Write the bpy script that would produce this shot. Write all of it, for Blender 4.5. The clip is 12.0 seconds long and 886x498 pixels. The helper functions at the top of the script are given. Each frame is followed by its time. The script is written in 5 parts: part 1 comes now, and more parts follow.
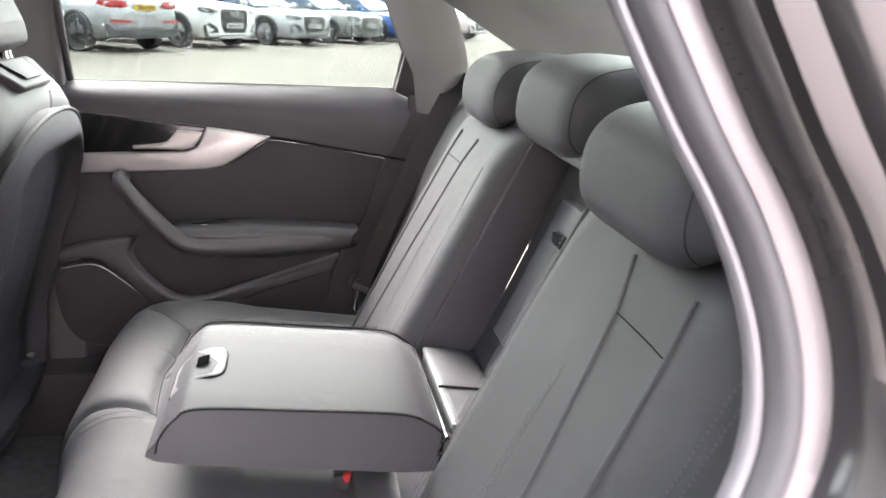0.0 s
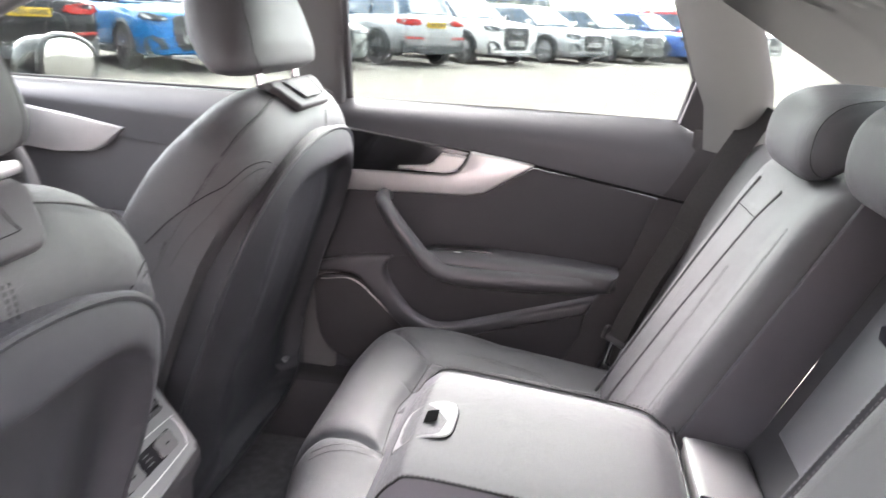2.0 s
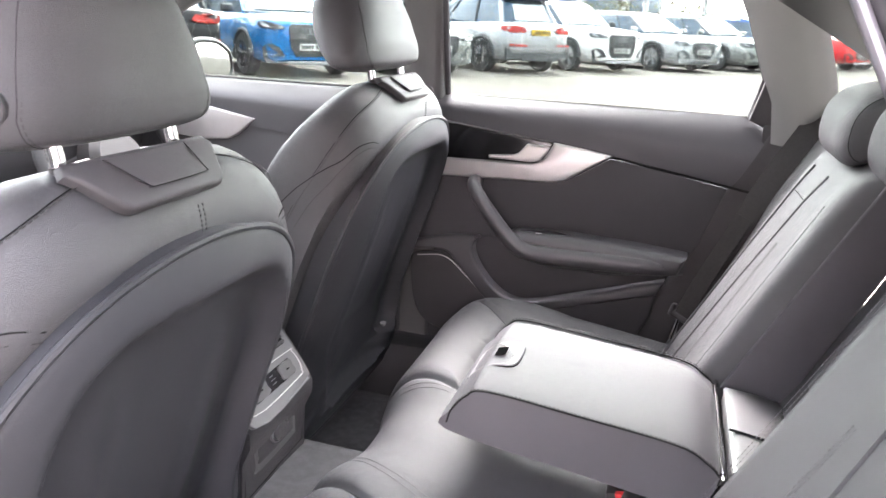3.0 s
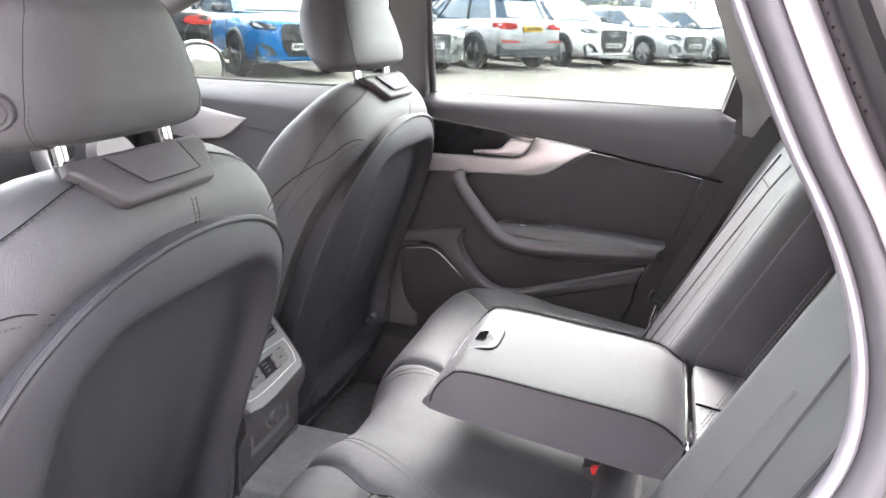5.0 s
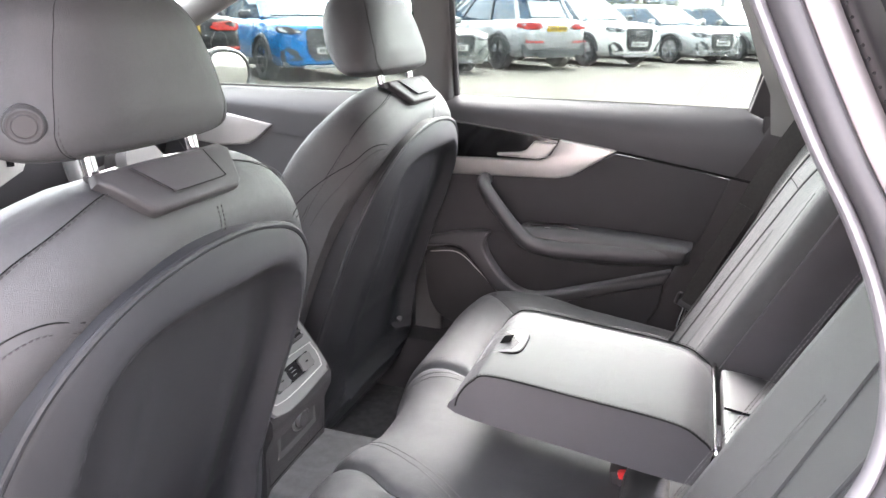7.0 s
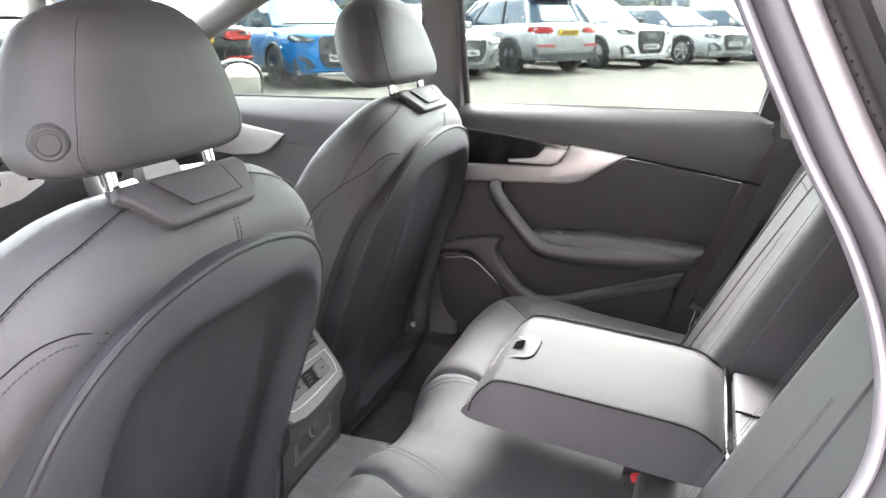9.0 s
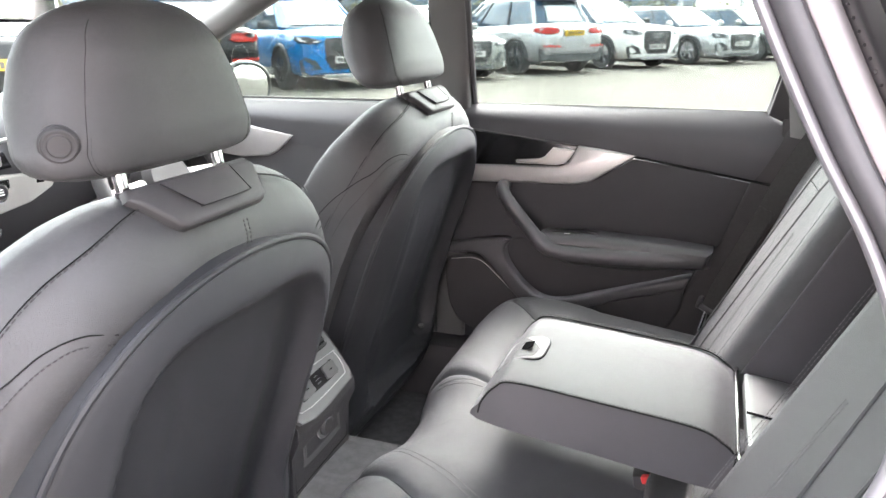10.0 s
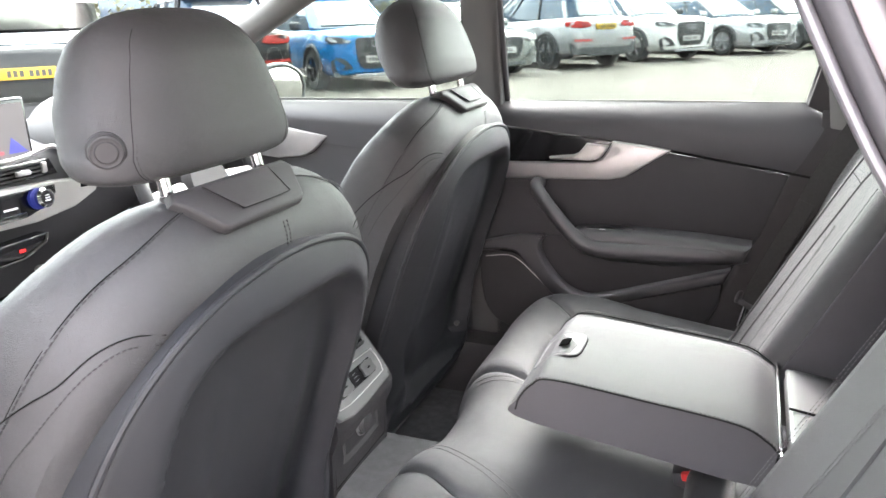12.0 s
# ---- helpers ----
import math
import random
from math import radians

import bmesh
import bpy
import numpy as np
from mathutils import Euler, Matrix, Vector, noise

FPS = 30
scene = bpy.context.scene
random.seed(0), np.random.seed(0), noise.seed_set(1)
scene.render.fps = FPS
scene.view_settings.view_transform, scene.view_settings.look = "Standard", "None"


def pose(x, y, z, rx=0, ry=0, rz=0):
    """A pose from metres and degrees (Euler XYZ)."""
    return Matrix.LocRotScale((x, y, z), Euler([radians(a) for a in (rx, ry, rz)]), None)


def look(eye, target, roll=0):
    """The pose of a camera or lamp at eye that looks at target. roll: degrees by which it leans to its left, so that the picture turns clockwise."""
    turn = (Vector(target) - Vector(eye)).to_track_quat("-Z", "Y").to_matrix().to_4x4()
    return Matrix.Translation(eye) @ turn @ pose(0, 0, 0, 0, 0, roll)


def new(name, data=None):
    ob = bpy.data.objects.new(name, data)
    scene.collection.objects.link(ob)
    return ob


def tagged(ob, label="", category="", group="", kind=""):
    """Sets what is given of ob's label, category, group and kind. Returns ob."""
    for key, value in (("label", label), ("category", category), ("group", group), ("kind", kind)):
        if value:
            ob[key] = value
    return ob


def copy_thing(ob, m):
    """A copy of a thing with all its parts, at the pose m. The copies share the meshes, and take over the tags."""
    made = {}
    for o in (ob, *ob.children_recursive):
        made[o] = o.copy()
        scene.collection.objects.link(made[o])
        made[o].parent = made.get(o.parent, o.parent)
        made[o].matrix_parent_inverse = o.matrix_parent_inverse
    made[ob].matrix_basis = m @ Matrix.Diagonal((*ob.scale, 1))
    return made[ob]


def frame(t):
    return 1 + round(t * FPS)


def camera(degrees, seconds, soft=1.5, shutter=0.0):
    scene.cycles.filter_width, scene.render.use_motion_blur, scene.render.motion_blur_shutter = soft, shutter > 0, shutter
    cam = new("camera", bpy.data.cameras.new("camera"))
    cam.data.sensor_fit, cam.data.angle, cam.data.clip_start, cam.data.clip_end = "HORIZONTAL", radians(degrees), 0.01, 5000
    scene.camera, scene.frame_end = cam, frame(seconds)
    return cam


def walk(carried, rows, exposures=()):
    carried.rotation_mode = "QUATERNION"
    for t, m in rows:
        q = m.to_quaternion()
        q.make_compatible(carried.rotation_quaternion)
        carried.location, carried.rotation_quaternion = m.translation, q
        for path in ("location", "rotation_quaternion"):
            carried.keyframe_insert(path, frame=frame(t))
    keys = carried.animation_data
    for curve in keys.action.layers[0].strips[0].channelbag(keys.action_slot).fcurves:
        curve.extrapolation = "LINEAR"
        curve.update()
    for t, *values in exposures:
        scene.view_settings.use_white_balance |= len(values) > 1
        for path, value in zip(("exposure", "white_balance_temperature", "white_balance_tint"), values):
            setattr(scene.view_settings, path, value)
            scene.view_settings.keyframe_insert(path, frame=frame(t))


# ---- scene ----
cam = camera(62.1, 12.0, shutter=0.5)
PATH = [
    (0, (-0.157, -0.839, 1.132), (0.23, 1.024, 0.516), 2.5),
    (0.5, (-0.152, -0.76, 1.132), (0.165, 1.116, 0.513), 2.6),
    (1, (-0.192, -0.679, 1.126), (0.022, 1.206, 0.492), 3.0),
    (1.5, (-0.207, -0.641, 1.122), (-0.233, 1.257, 0.49), 3.5),
    (2, (-0.158, -0.705, 1.136), (-0.453, 1.179, 0.534), 2.8),
    (2.5, (-0.104, -0.804, 1.132), (-0.61, 1.036, 0.534), 2.5),
    (3, (-0.095, -0.873, 1.133), (-0.649, 0.954, 0.538), 2.5),
    (3.5, (-0.086, -0.908, 1.133), (-0.605, 0.927, 0.532), 2.1),
    (5.5, (-0.058, -0.92, 1.142), (-0.618, 0.904, 0.542), 1.5),
    (6, (-0.06, -0.921, 1.143), (-0.638, 0.898, 0.545), 1.3),
    (6.5, (-0.058, -0.918, 1.146), (-0.654, 0.895, 0.549), 0.9),
    (7, (-0.058, -0.918, 1.144), (-0.669, 0.889, 0.545), 0.6),
    (9, (-0.051, -0.93, 1.152), (-0.699, 0.869, 0.565), -0.4),
    (9.5, (-0.053, -0.929, 1.152), (-0.71, 0.867, 0.567), -0.5),
    (10, (-0.055, -0.929, 1.151), (-0.719, 0.865, 0.567), -0.7),
    (10.5, (-0.056, -0.93, 1.152), (-0.728, 0.861, 0.567), -0.9),
    (11, (-0.054, -0.934, 1.152), (-0.737, 0.851, 0.566), -1.1),
    (11.5, (-0.055, -0.936, 1.152), (-0.768, 0.838, 0.564), -1.6),
    (12, (-0.057, -0.935, 1.154), (-0.803, 0.824, 0.565), -2.2),
]
walk(cam, [(t, look(eye, target, roll)) for t, eye, target, roll in PATH], [(0.0, 5.7, 6550, 16), (1.0, 5.75, 6550, 18), (2.5, 6.05, 6450, 20), (12.0, 5.85, 6500, 13)])

# ---- world and light: a bright overcast day ----
world = bpy.data.worlds.new("overcast_sky")
world.use_nodes = True
scene.world = world
wt = world.node_tree
wbg = wt.nodes["Background"]
sky = wt.nodes.new("ShaderNodeTexSky")
sky.sky_type = "NISHITA"
sky.sun_disc = False
sky.sun_elevation, sky.sun_rotation = radians(46), radians(-10)
sky.air_density, sky.dust_density, sky.ozone_density = 1.0, 3.0, 1.0
grey = wt.nodes.new("ShaderNodeHueSaturation")
grey.inputs["Saturation"].default_value = 0.25
wt.links.new(sky.outputs[0], grey.inputs["Color"])
wt.links.new(grey.outputs[0], wbg.inputs["Color"])
wbg.inputs["Strength"].default_value = 0.15
sun = new("sun", bpy.data.lights.new("sun", "SUN"))
sun.data.energy, sun.data.angle, sun.data.color = 0.8, radians(125), (1.0, 0.97, 0.94)
sun.matrix_world = look((-0.78, 4.42, 4.65), (0, 0, 0))


# ---- materials ----
def mat(name, color, rough=0.5, metal=0.0, vary=0.15, scale=8.0, bump=0.0, grain=400.0, coat=0.0, spec=0.5, kind="noise", coat_rough=0.05, fold=0.0):
    """A surface with broad tone variation, fine grain and its relief."""
    m = bpy.data.materials.new(name)
    m.use_nodes = True
    nt = m.node_tree
    n, l = nt.nodes, nt.links
    b = n["Principled BSDF"]
    b.inputs["Metallic"].default_value = metal
    b.inputs["Specular IOR Level"].default_value = spec
    b.inputs["Coat Weight"].default_value = coat
    b.inputs["Coat Roughness"].default_value = coat_rough
    tc = n.new("ShaderNodeTexCoord")
    broad = n.new("ShaderNodeTexNoise")
    broad.inputs["Scale"].default_value = scale
    broad.inputs["Detail"].default_value = 4
    l.new(tc.outputs["Object"], broad.inputs["Vector"])
    ramp = n.new("ShaderNodeMapRange")
    ramp.inputs["From Min"].default_value, ramp.inputs["From Max"].default_value = 0.3, 0.7
    ramp.inputs["To Min"].default_value, ramp.inputs["To Max"].default_value = 1 - vary, 1 + vary
    l.new(broad.outputs["Fac"], ramp.inputs["Value"])
    mul = n.new("ShaderNodeVectorMath")
    mul.operation = "SCALE"
    mul.inputs[0].default_value = color
    l.new(ramp.outputs[0], mul.inputs["Scale"])
    l.new(mul.outputs[0], b.inputs["Base Color"])
    rr = n.new("ShaderNodeMapRange")
    rr.inputs["To Min"].default_value, rr.inputs["To Max"].default_value = max(rough - 0.08, 0.01), min(rough + 0.08, 1.0)
    l.new(broad.outputs["Fac"], rr.inputs["Value"])
    l.new(rr.outputs[0], b.inputs["Roughness"])
    if bump:
        if kind == "cells":
            fine = n.new("ShaderNodeTexVoronoi")
            fine.feature = "DISTANCE_TO_EDGE"
            out = fine.outputs["Distance"]
        else:
            fine = n.new("ShaderNodeTexNoise")
            fine.inputs["Detail"].default_value = 3
            out = fine.outputs["Fac"]
        fine.inputs["Scale"].default_value = grain
        l.new(tc.outputs["Object"], fine.inputs["Vector"])
        bp = n.new("ShaderNodeBump")
        bp.inputs["Strength"].default_value = bump
        bp.inputs["Distance"].default_value = 0.0008
        l.new(out, bp.inputs["Height"])
        if fold:  # soft creases of a hand's width
            wide = n.new("ShaderNodeTexNoise")
            wide.inputs["Scale"].default_value, wide.inputs["Detail"].default_value, wide.inputs["Distortion"].default_value = 22.0, 2.0, 0.6
            l.new(tc.outputs["Object"], wide.inputs["Vector"])
            soft_bump = n.new("ShaderNodeBump")
            soft_bump.inputs["Strength"].default_value, soft_bump.inputs["Distance"].default_value = fold, 0.004
            l.new(wide.outputs["Fac"], soft_bump.inputs["Height"])
            l.new(soft_bump.outputs[0], bp.inputs["Normal"])
        l.new(bp.outputs[0], b.inputs["Normal"])
    return m


def clear_glass(name, tint=(0.9, 0.95, 0.93), gloss=0.06):
    m = bpy.data.materials.new(name)
    m.use_nodes = True
    n, l = m.node_tree.nodes, m.node_tree.links
    n.remove(n["Principled BSDF"])
    tr, gl, mx = n.new("ShaderNodeBsdfTransparent"), n.new("ShaderNodeBsdfGlossy"), n.new("ShaderNodeMixShader")
    tr.inputs[0].default_value = (*tint, 1)
    gl.inputs["Roughness"].default_value = 0.02
    mx.inputs[0].default_value = gloss
    l.new(tr.outputs[0], mx.inputs[1])
    l.new(gl.outputs[0], mx.inputs[2])
    l.new(mx.outputs[0], n["Material Output"].inputs["Surface"])
    return m


def lamp_mat(name, color, strength):
    m = bpy.data.materials.new(name)
    m.use_nodes = True
    b = m.node_tree.nodes["Principled BSDF"]
    b.inputs["Base Color"].default_value = (*[v * 0.08 for v in color], 1)
    b.inputs["Emission Color"].default_value = (*color, 1)
    b.inputs["Emission Strength"].default_value = strength * 0.05
    return m


LEATHER = mat("grey_black_leather", (0.036, 0.0359, 0.0371), 0.46, spec=0.5, vary=0.18, scale=9, bump=0.8, grain=900, kind="cells", fold=0.3)
VINYL = mat("matt_black_vinyl", (0.055, 0.054, 0.0575), 0.55, vary=0.1, scale=9, bump=0.25, grain=900, kind="cells")
DOORVINYL = mat("black_door_vinyl", (0.038, 0.0376, 0.0402), 0.6, spec=0.3, vary=0.1, scale=8, bump=0.25, grain=900, kind="cells")
SIDEVINYL = mat("dark_vinyl_side", (0.056, 0.0545, 0.0585), 0.6, spec=0.3, vary=0.1, scale=9, bump=0.25, grain=900, kind="cells")
SHELL = mat("black_moulded_plastic", (0.0185, 0.0194, 0.0216), 0.5, spec=0.35, vary=0.14, scale=6, bump=0.6, grain=1300)
PLASTIC = mat("black_grained_plastic", (0.036, 0.035, 0.036), 0.5, spec=0.25, vary=0.12, scale=7, bump=0.3, grain=1100, kind="cells")
SOFT = mat("soft_touch_door_plastic", (0.05, 0.0495, 0.0525), 0.42, spec=0.5, vary=0.1, scale=6, bump=0.25, grain=1000, kind="cells")
GLOSS = mat("piano_black_plastic", (0.008, 0.008, 0.009), 0.12, vary=0.05)
RUBBER = mat("black_rubber", (0.04, 0.0385, 0.04), 0.6, spec=0.3, vary=0.1, scale=20)
CARPET = mat("dark_grey_carpet", (0.055, 0.0555, 0.056), 0.95, vary=0.3, scale=60, bump=1.0, grain=500)
TRIMGREY = mat("light_grey_pillar_trim", (0.11, 0.109, 0.104), 0.75, vary=0.06, scale=6, bump=0.2, grain=900)
PILLAR = mat("dark_grey_pillar_trim", (0.075, 0.075, 0.0725), 0.6, vary=0.08, scale=8, bump=0.25, grain=900)
LINING = mat("light_grey_roof_lining", (0.36, 0.36, 0.35), 0.95, vary=0.05, scale=10, bump=0.4, grain=700)
SILVER = mat("brushed_silver_trim", (0.46, 0.45, 0.44), 0.38, metal=0.75, vary=0.05, scale=30, bump=0.15, grain=1500)
SATINSILVER = mat("matt_silver_dash_trim", (0.5, 0.49, 0.47), 0.45, metal=0.5, vary=0.05, scale=20)
SATIN = mat("satin_grey_plastic", (0.14, 0.14, 0.14), 0.35, metal=0.2, vary=0.08, scale=12)
PALESATIN = mat("pale_satin_plastic", (0.075, 0.075, 0.074), 0.45, metal=0.1, vary=0.06, scale=12)
CHROME = mat("bright_chrome", (0.5, 0.5, 0.5), 0.1, metal=1.0, vary=0.02)
STITCH = mat("grey_thread", (0.095, 0.093, 0.095), 0.7, vary=0.1, scale=300)
# the same grey thread, darkened to paint in the shade around it
SHADETHREAD = mat("shaded_grey_thread", (0.022, 0.021, 0.022), 0.8, vary=0.1, scale=300)
SEAMD = mat("dark_seam_groove", (0.008, 0.008, 0.008), 0.9, spec=0.1, vary=0.1)
SLOT = mat("black_slot", (0.004, 0.004, 0.004), 1.0, spec=0.0, vary=0.05)
BELT = mat("black_woven_belt", (0.017, 0.016, 0.0155), 0.8, spec=0.15, vary=0.15, scale=200, bump=0.6, grain=900)
SEALW = mat("pale_grey_seal_lip", (0.08, 0.076, 0.08), 0.5, vary=0.05, scale=20)
PAINT = mat("dark_grey_metallic_paint", (0.018, 0.0168, 0.0172), 0.3, metal=0.4, vary=0.1, scale=5, coat=0.45)
# body paint made lighter and pinker to stand in for its reflections
FLANGE = mat("body_flange_reflected_tone", (0.095, 0.086, 0.087), 0.42, metal=0.3, vary=0.06, scale=9, coat=0.15)
REDPL = mat("red_plastic", (0.55, 0.03, 0.03), 0.35, vary=0.05)
WHITEPL = mat("white_printed_mark", (0.75, 0.75, 0.75), 0.6, vary=0.03)
TINTED = clear_glass("tinted_rear_glass", (0.15, 0.175, 0.16), 0.04)
# grey tint added to dim the bright outdoors behind the panes
DIMGLASS = clear_glass("dimming_car_glass", (0.37, 0.4, 0.38), 0.03)


# ---- mesh tools ----
def thing(name, loc, label, category, group="", kind=""):
    ob = new(name)
    ob.location = loc
    return tagged(ob, label, category, group, kind)


def origin(ob):
    o = Vector((0, 0, 0))
    while ob:
        o += ob.location
        ob = ob.parent
    return o


def part(name, bm, material, parent=None, label="", smooth=True, sharp=40):
    """Links a bmesh given in world places as one mesh under a thing or a part."""
    bmesh.ops.recalc_face_normals(bm, faces=bm.faces)
    me = bpy.data.meshes.new(name)
    bmesh.ops.translate(bm, verts=bm.verts, vec=-origin(parent))
    bm.to_mesh(me)
    bm.free()
    me.materials.append(material)
    if smooth:
        me.shade_smooth()
        me.set_sharp_from_angle(angle=radians(sharp))
    ob = new(name, me)
    ob.parent = parent
    if label:
        ob["label"] = label
    return ob


def line(pts, n=8, closed=False):
    """A smooth run through the points (Catmull-Rom)."""
    p = [Vector(q) for q in pts]
    out, m = [], len(p)
    for i in range(m if closed else m - 1):
        a, b = p[i], p[(i + 1) % m]
        z = p[i - 1] if closed or i else a * 2 - b
        c = p[(i + 2) % m] if closed or i + 2 < m else b * 2 - a
        for k in range(n):
            t = k / n
            out.append(0.5 * (2 * a + (b - z) * t + (2 * z - 5 * a + 4 * b - c) * t * t + (3 * a - z - 3 * b + c) * t**3))
    if not closed:
        out.append(p[-1])
    return out


def rings(bm, loops, closed=True, caps=(True, True)):
    """Skins a row of vertex loops."""
    vs = [[bm.verts.new(v) for v in lp] for lp in loops]
    for a, b in zip(vs, vs[1:]):
        m = len(a)
        for i in range(m if closed else m - 1):
            j = (i + 1) % m
            bm.faces.new((a[i], a[j], b[j], b[i]))
    if caps[0]:
        bm.faces.new(vs[0])
    if caps[1]:
        bm.faces.new(vs[-1])
    return vs


def grid(f, nu, nv):
    bm = bmesh.new()
    rings(bm, [[f(i / nu, j / nv) for j in range(nv + 1)] for i in range(nu + 1)], closed=False, caps=(False, False))
    return bm


def pillow(outline, place, front, back=0.0, p=5.0, q=0.5, shape=None):
    """A stuffed pad: a closed outline in (u, v), swollen to front and back. place(u, v, d) gives the world point."""
    o = [Vector((a[0], a[1], 0)) for a in outline]
    c = sum(o, Vector()) / len(o)
    bm = bmesh.new()
    sizes = [1.0, 0.992, 0.97, 0.93, 0.87, 0.78, 0.66, 0.5, 0.32, 0.15]
    loops = []
    for s in ([*reversed(sizes[1:])] if back else []):
        loops.append([place(*((c + (v - c) * s).xy), -back * (1 - s**p) ** q) for v in o])
    for s in sizes:
        lp = []
        for v in o:
            w = c + (v - c) * s
            lp.append(place(w.x, w.y, front * (1 - s**p) ** q + (shape(w.x, w.y) if shape else 0.0)))
        loops.append(lp)
    rings(bm, loops)
    return bm


def slab(outline, place, t, r=0.004, seg=3):
    """A plate with a rounded rim: outline in (u, v), thickness t towards +d."""
    o = [Vector((a[0], a[1])) for a in outline]
    m = len(o)
    if sum(o[i].x * o[(i + 1) % m].y - o[(i + 1) % m].x * o[i].y for i in range(m)) < 0:
        o.reverse()
    inn = []
    for i in range(m):
        e1, e2 = (o[i] - o[i - 1]).normalized(), (o[(i + 1) % m] - o[i]).normalized()
        n1, n2 = Vector((-e1.y, e1.x)), Vector((-e2.y, e2.x))
        b = (n1 + n2).normalized() if (n1 + n2).length > 1e-6 else n1
        inn.append(b / max(0.5, b.dot(n1)))
    bm = bmesh.new()
    loops = [[place(v.x, v.y, 0) for v in o]]
    for k in range(seg + 1):
        a = k / seg * math.pi / 2
        loops.append([place(*(v + w * r * (1 - math.cos(a))), t - r + r * math.sin(a)) for v, w in zip(o, inn)])
    rings(bm, loops)
    return bm


def tube(pts, r, n=8, closed=False, bm=None, flat=1.0, up=(0, 0, 1)):
    """A pipe along the points; r a number or one for each point. flat squeezes it across up."""
    bm = bm or bmesh.new()
    pts = [Vector(p) for p in pts]
    m = len(pts)
    loops = []
    for i, p in enumerate(pts):
        a = pts[i - 1] if i or closed else p
        b = pts[(i + 1) % m] if i + 1 < m or closed else p
        t = (b - a).normalized()
        s = t.cross(Vector(up))
        s = s.normalized() if s.length > 1e-4 else t.orthogonal().normalized()
        w = t.cross(s).normalized()
        rr = r[i] if isinstance(r, (list, tuple)) else r
        loops.append([p + rr * (math.cos(k / n * math.tau) * s + flat * math.sin(k / n * math.tau) * w) for k in range(n)])
    if closed:
        loops.append(loops[0])
        vs = [[bm.verts.new(v) for v in lp] for lp in loops[:-1]]
        for a, b in zip(vs, vs[1:] + vs[:1]):
            for k in range(n):
                bm.faces.new((a[k], a[(k + 1) % n], b[(k + 1) % n], b[k]))
    else:
        rings(bm, loops)
    return bm


def stitches(pts, pitch=0.006, size=0.0036, r=0.0007):
    """Short thread dashes along a run of points."""
    bm = bmesh.new()
    pts = [Vector(p) for p in pts]
    left = 0.0
    for a, b in zip(pts, pts[1:]):
        d = (b - a).length
        if d < 1e-6:
            continue
        t = (b - a) / d
        while left < d:
            c = a + t * left
            s = t.orthogonal().normalized() * r
            w = t.cross(s).normalized() * r
            e = t * size / 2
            lo = [bm.verts.new(c - e + k) for k in (s, w, -s, -w)]
            hi = [bm.verts.new(c + e + k) for k in (s, w, -s, -w)]
            for i in range(4):
                bm.faces.new((lo[i], lo[(i + 1) % 4], hi[(i + 1) % 4], hi[i]))
            bm.faces.new(lo), bm.faces.new(hi)
            left += pitch
        left -= d
    return bm


def box(x, y, z, sx, sy, sz, bevel=0.0, m=None, bm=None, seg=2):
    bm = bm or bmesh.new()
    got = bmesh.ops.create_cube(bm, size=1.0, matrix=Matrix.Translation((x, y, z)) @ (m or Matrix()) @ Matrix.Diagonal((sx, sy, sz, 1)))
    if bevel:
        edges = list({e for v in got["verts"] for e in v.link_edges})
        bmesh.ops.bevel(bm, geom=edges, offset=bevel, segments=seg, affect="EDGES", profile=0.5)
    return bm


def disc(c, axis, r, t, n=20, bevel=0.0, bm=None):
    """A round plate of radius r and thickness t along axis."""
    bm = bm or bmesh.new()
    axis = Vector(axis).normalized()
    s = axis.orthogonal().normalized()
    w = axis.cross(s)
    c = Vector(c)
    prof = [(r, 0), (r, t - bevel), (r - bevel, t)] if bevel else [(r, 0), (r, t)]
    rings(bm, [[c + axis * d + q * (math.cos(k / n * math.tau) * s + math.sin(k / n * math.tau) * w) for k in range(n)] for q, d in prof])
    return bm


def smooth2(pts, n=5):
    return [(v.x, v.y) for v in line([(a, b, 0) for a, b in pts], n, closed=True)]


# ---- the car's shell ----
# forward is -x, the middle of the car is y = 0
def lerp(a, b, t):
    return a + (b - a) * t


def steps(x, rows):
    """Piecewise straight function from (x, value) rows."""
    if x <= rows[0][0]:
        return rows[0][1]
    for (a, va), (b, vb) in zip(rows, rows[1:]):
        if x <= b:
            return lerp(va, vb, (x - a) / (b - a))
    return rows[-1][1]


tagged(part("floor", box(-0.6, 0, 0.25, 2.2, 1.36, 0.04), CARPET), "dark grey carpeted car floor", "car floor", kind="structure")
HUMP = line([(0, -0.15, 0.268), (0, -0.135, 0.33), (0, -0.118, 0.42), (0, -0.1, 0.45), (0, -0.08, 0.457), (0, 0.0, 0.46), (0, 0.08, 0.457), (0, 0.1, 0.45), (0, 0.118, 0.42), (0, 0.135, 0.33), (0, 0.15, 0.268)], 4)
bm = bmesh.new()
rings(bm, [[Vector((lerp(-1.25, -0.36, k / 16), p.y, p.z)) for p in HUMP] for k in range(17)], closed=False, caps=(False, False))
tagged(part("floor_tunnel", bm, CARPET), "carpeted centre tunnel along the car floor", "car floor", kind="structure")


def roof(u, v):
    x = lerp(-1.15, 0.32, u)
    y = lerp(-0.56, 0.56, v)
    return Vector((x, y, 1.37 - 0.05 * (y / 0.56) ** 2 - 0.05 * ((x - 0.0) / 1.2) ** 2))


tagged(part("ceiling", grid(roof, 30, 20), LINING), "pale grey fabric roof lining of a car", "roof lining", kind="structure")
bm = grid(lambda u, v: roof(u, v) + Vector((0, 0.03 * (v - 0.5), 0.04)), 30, 20)
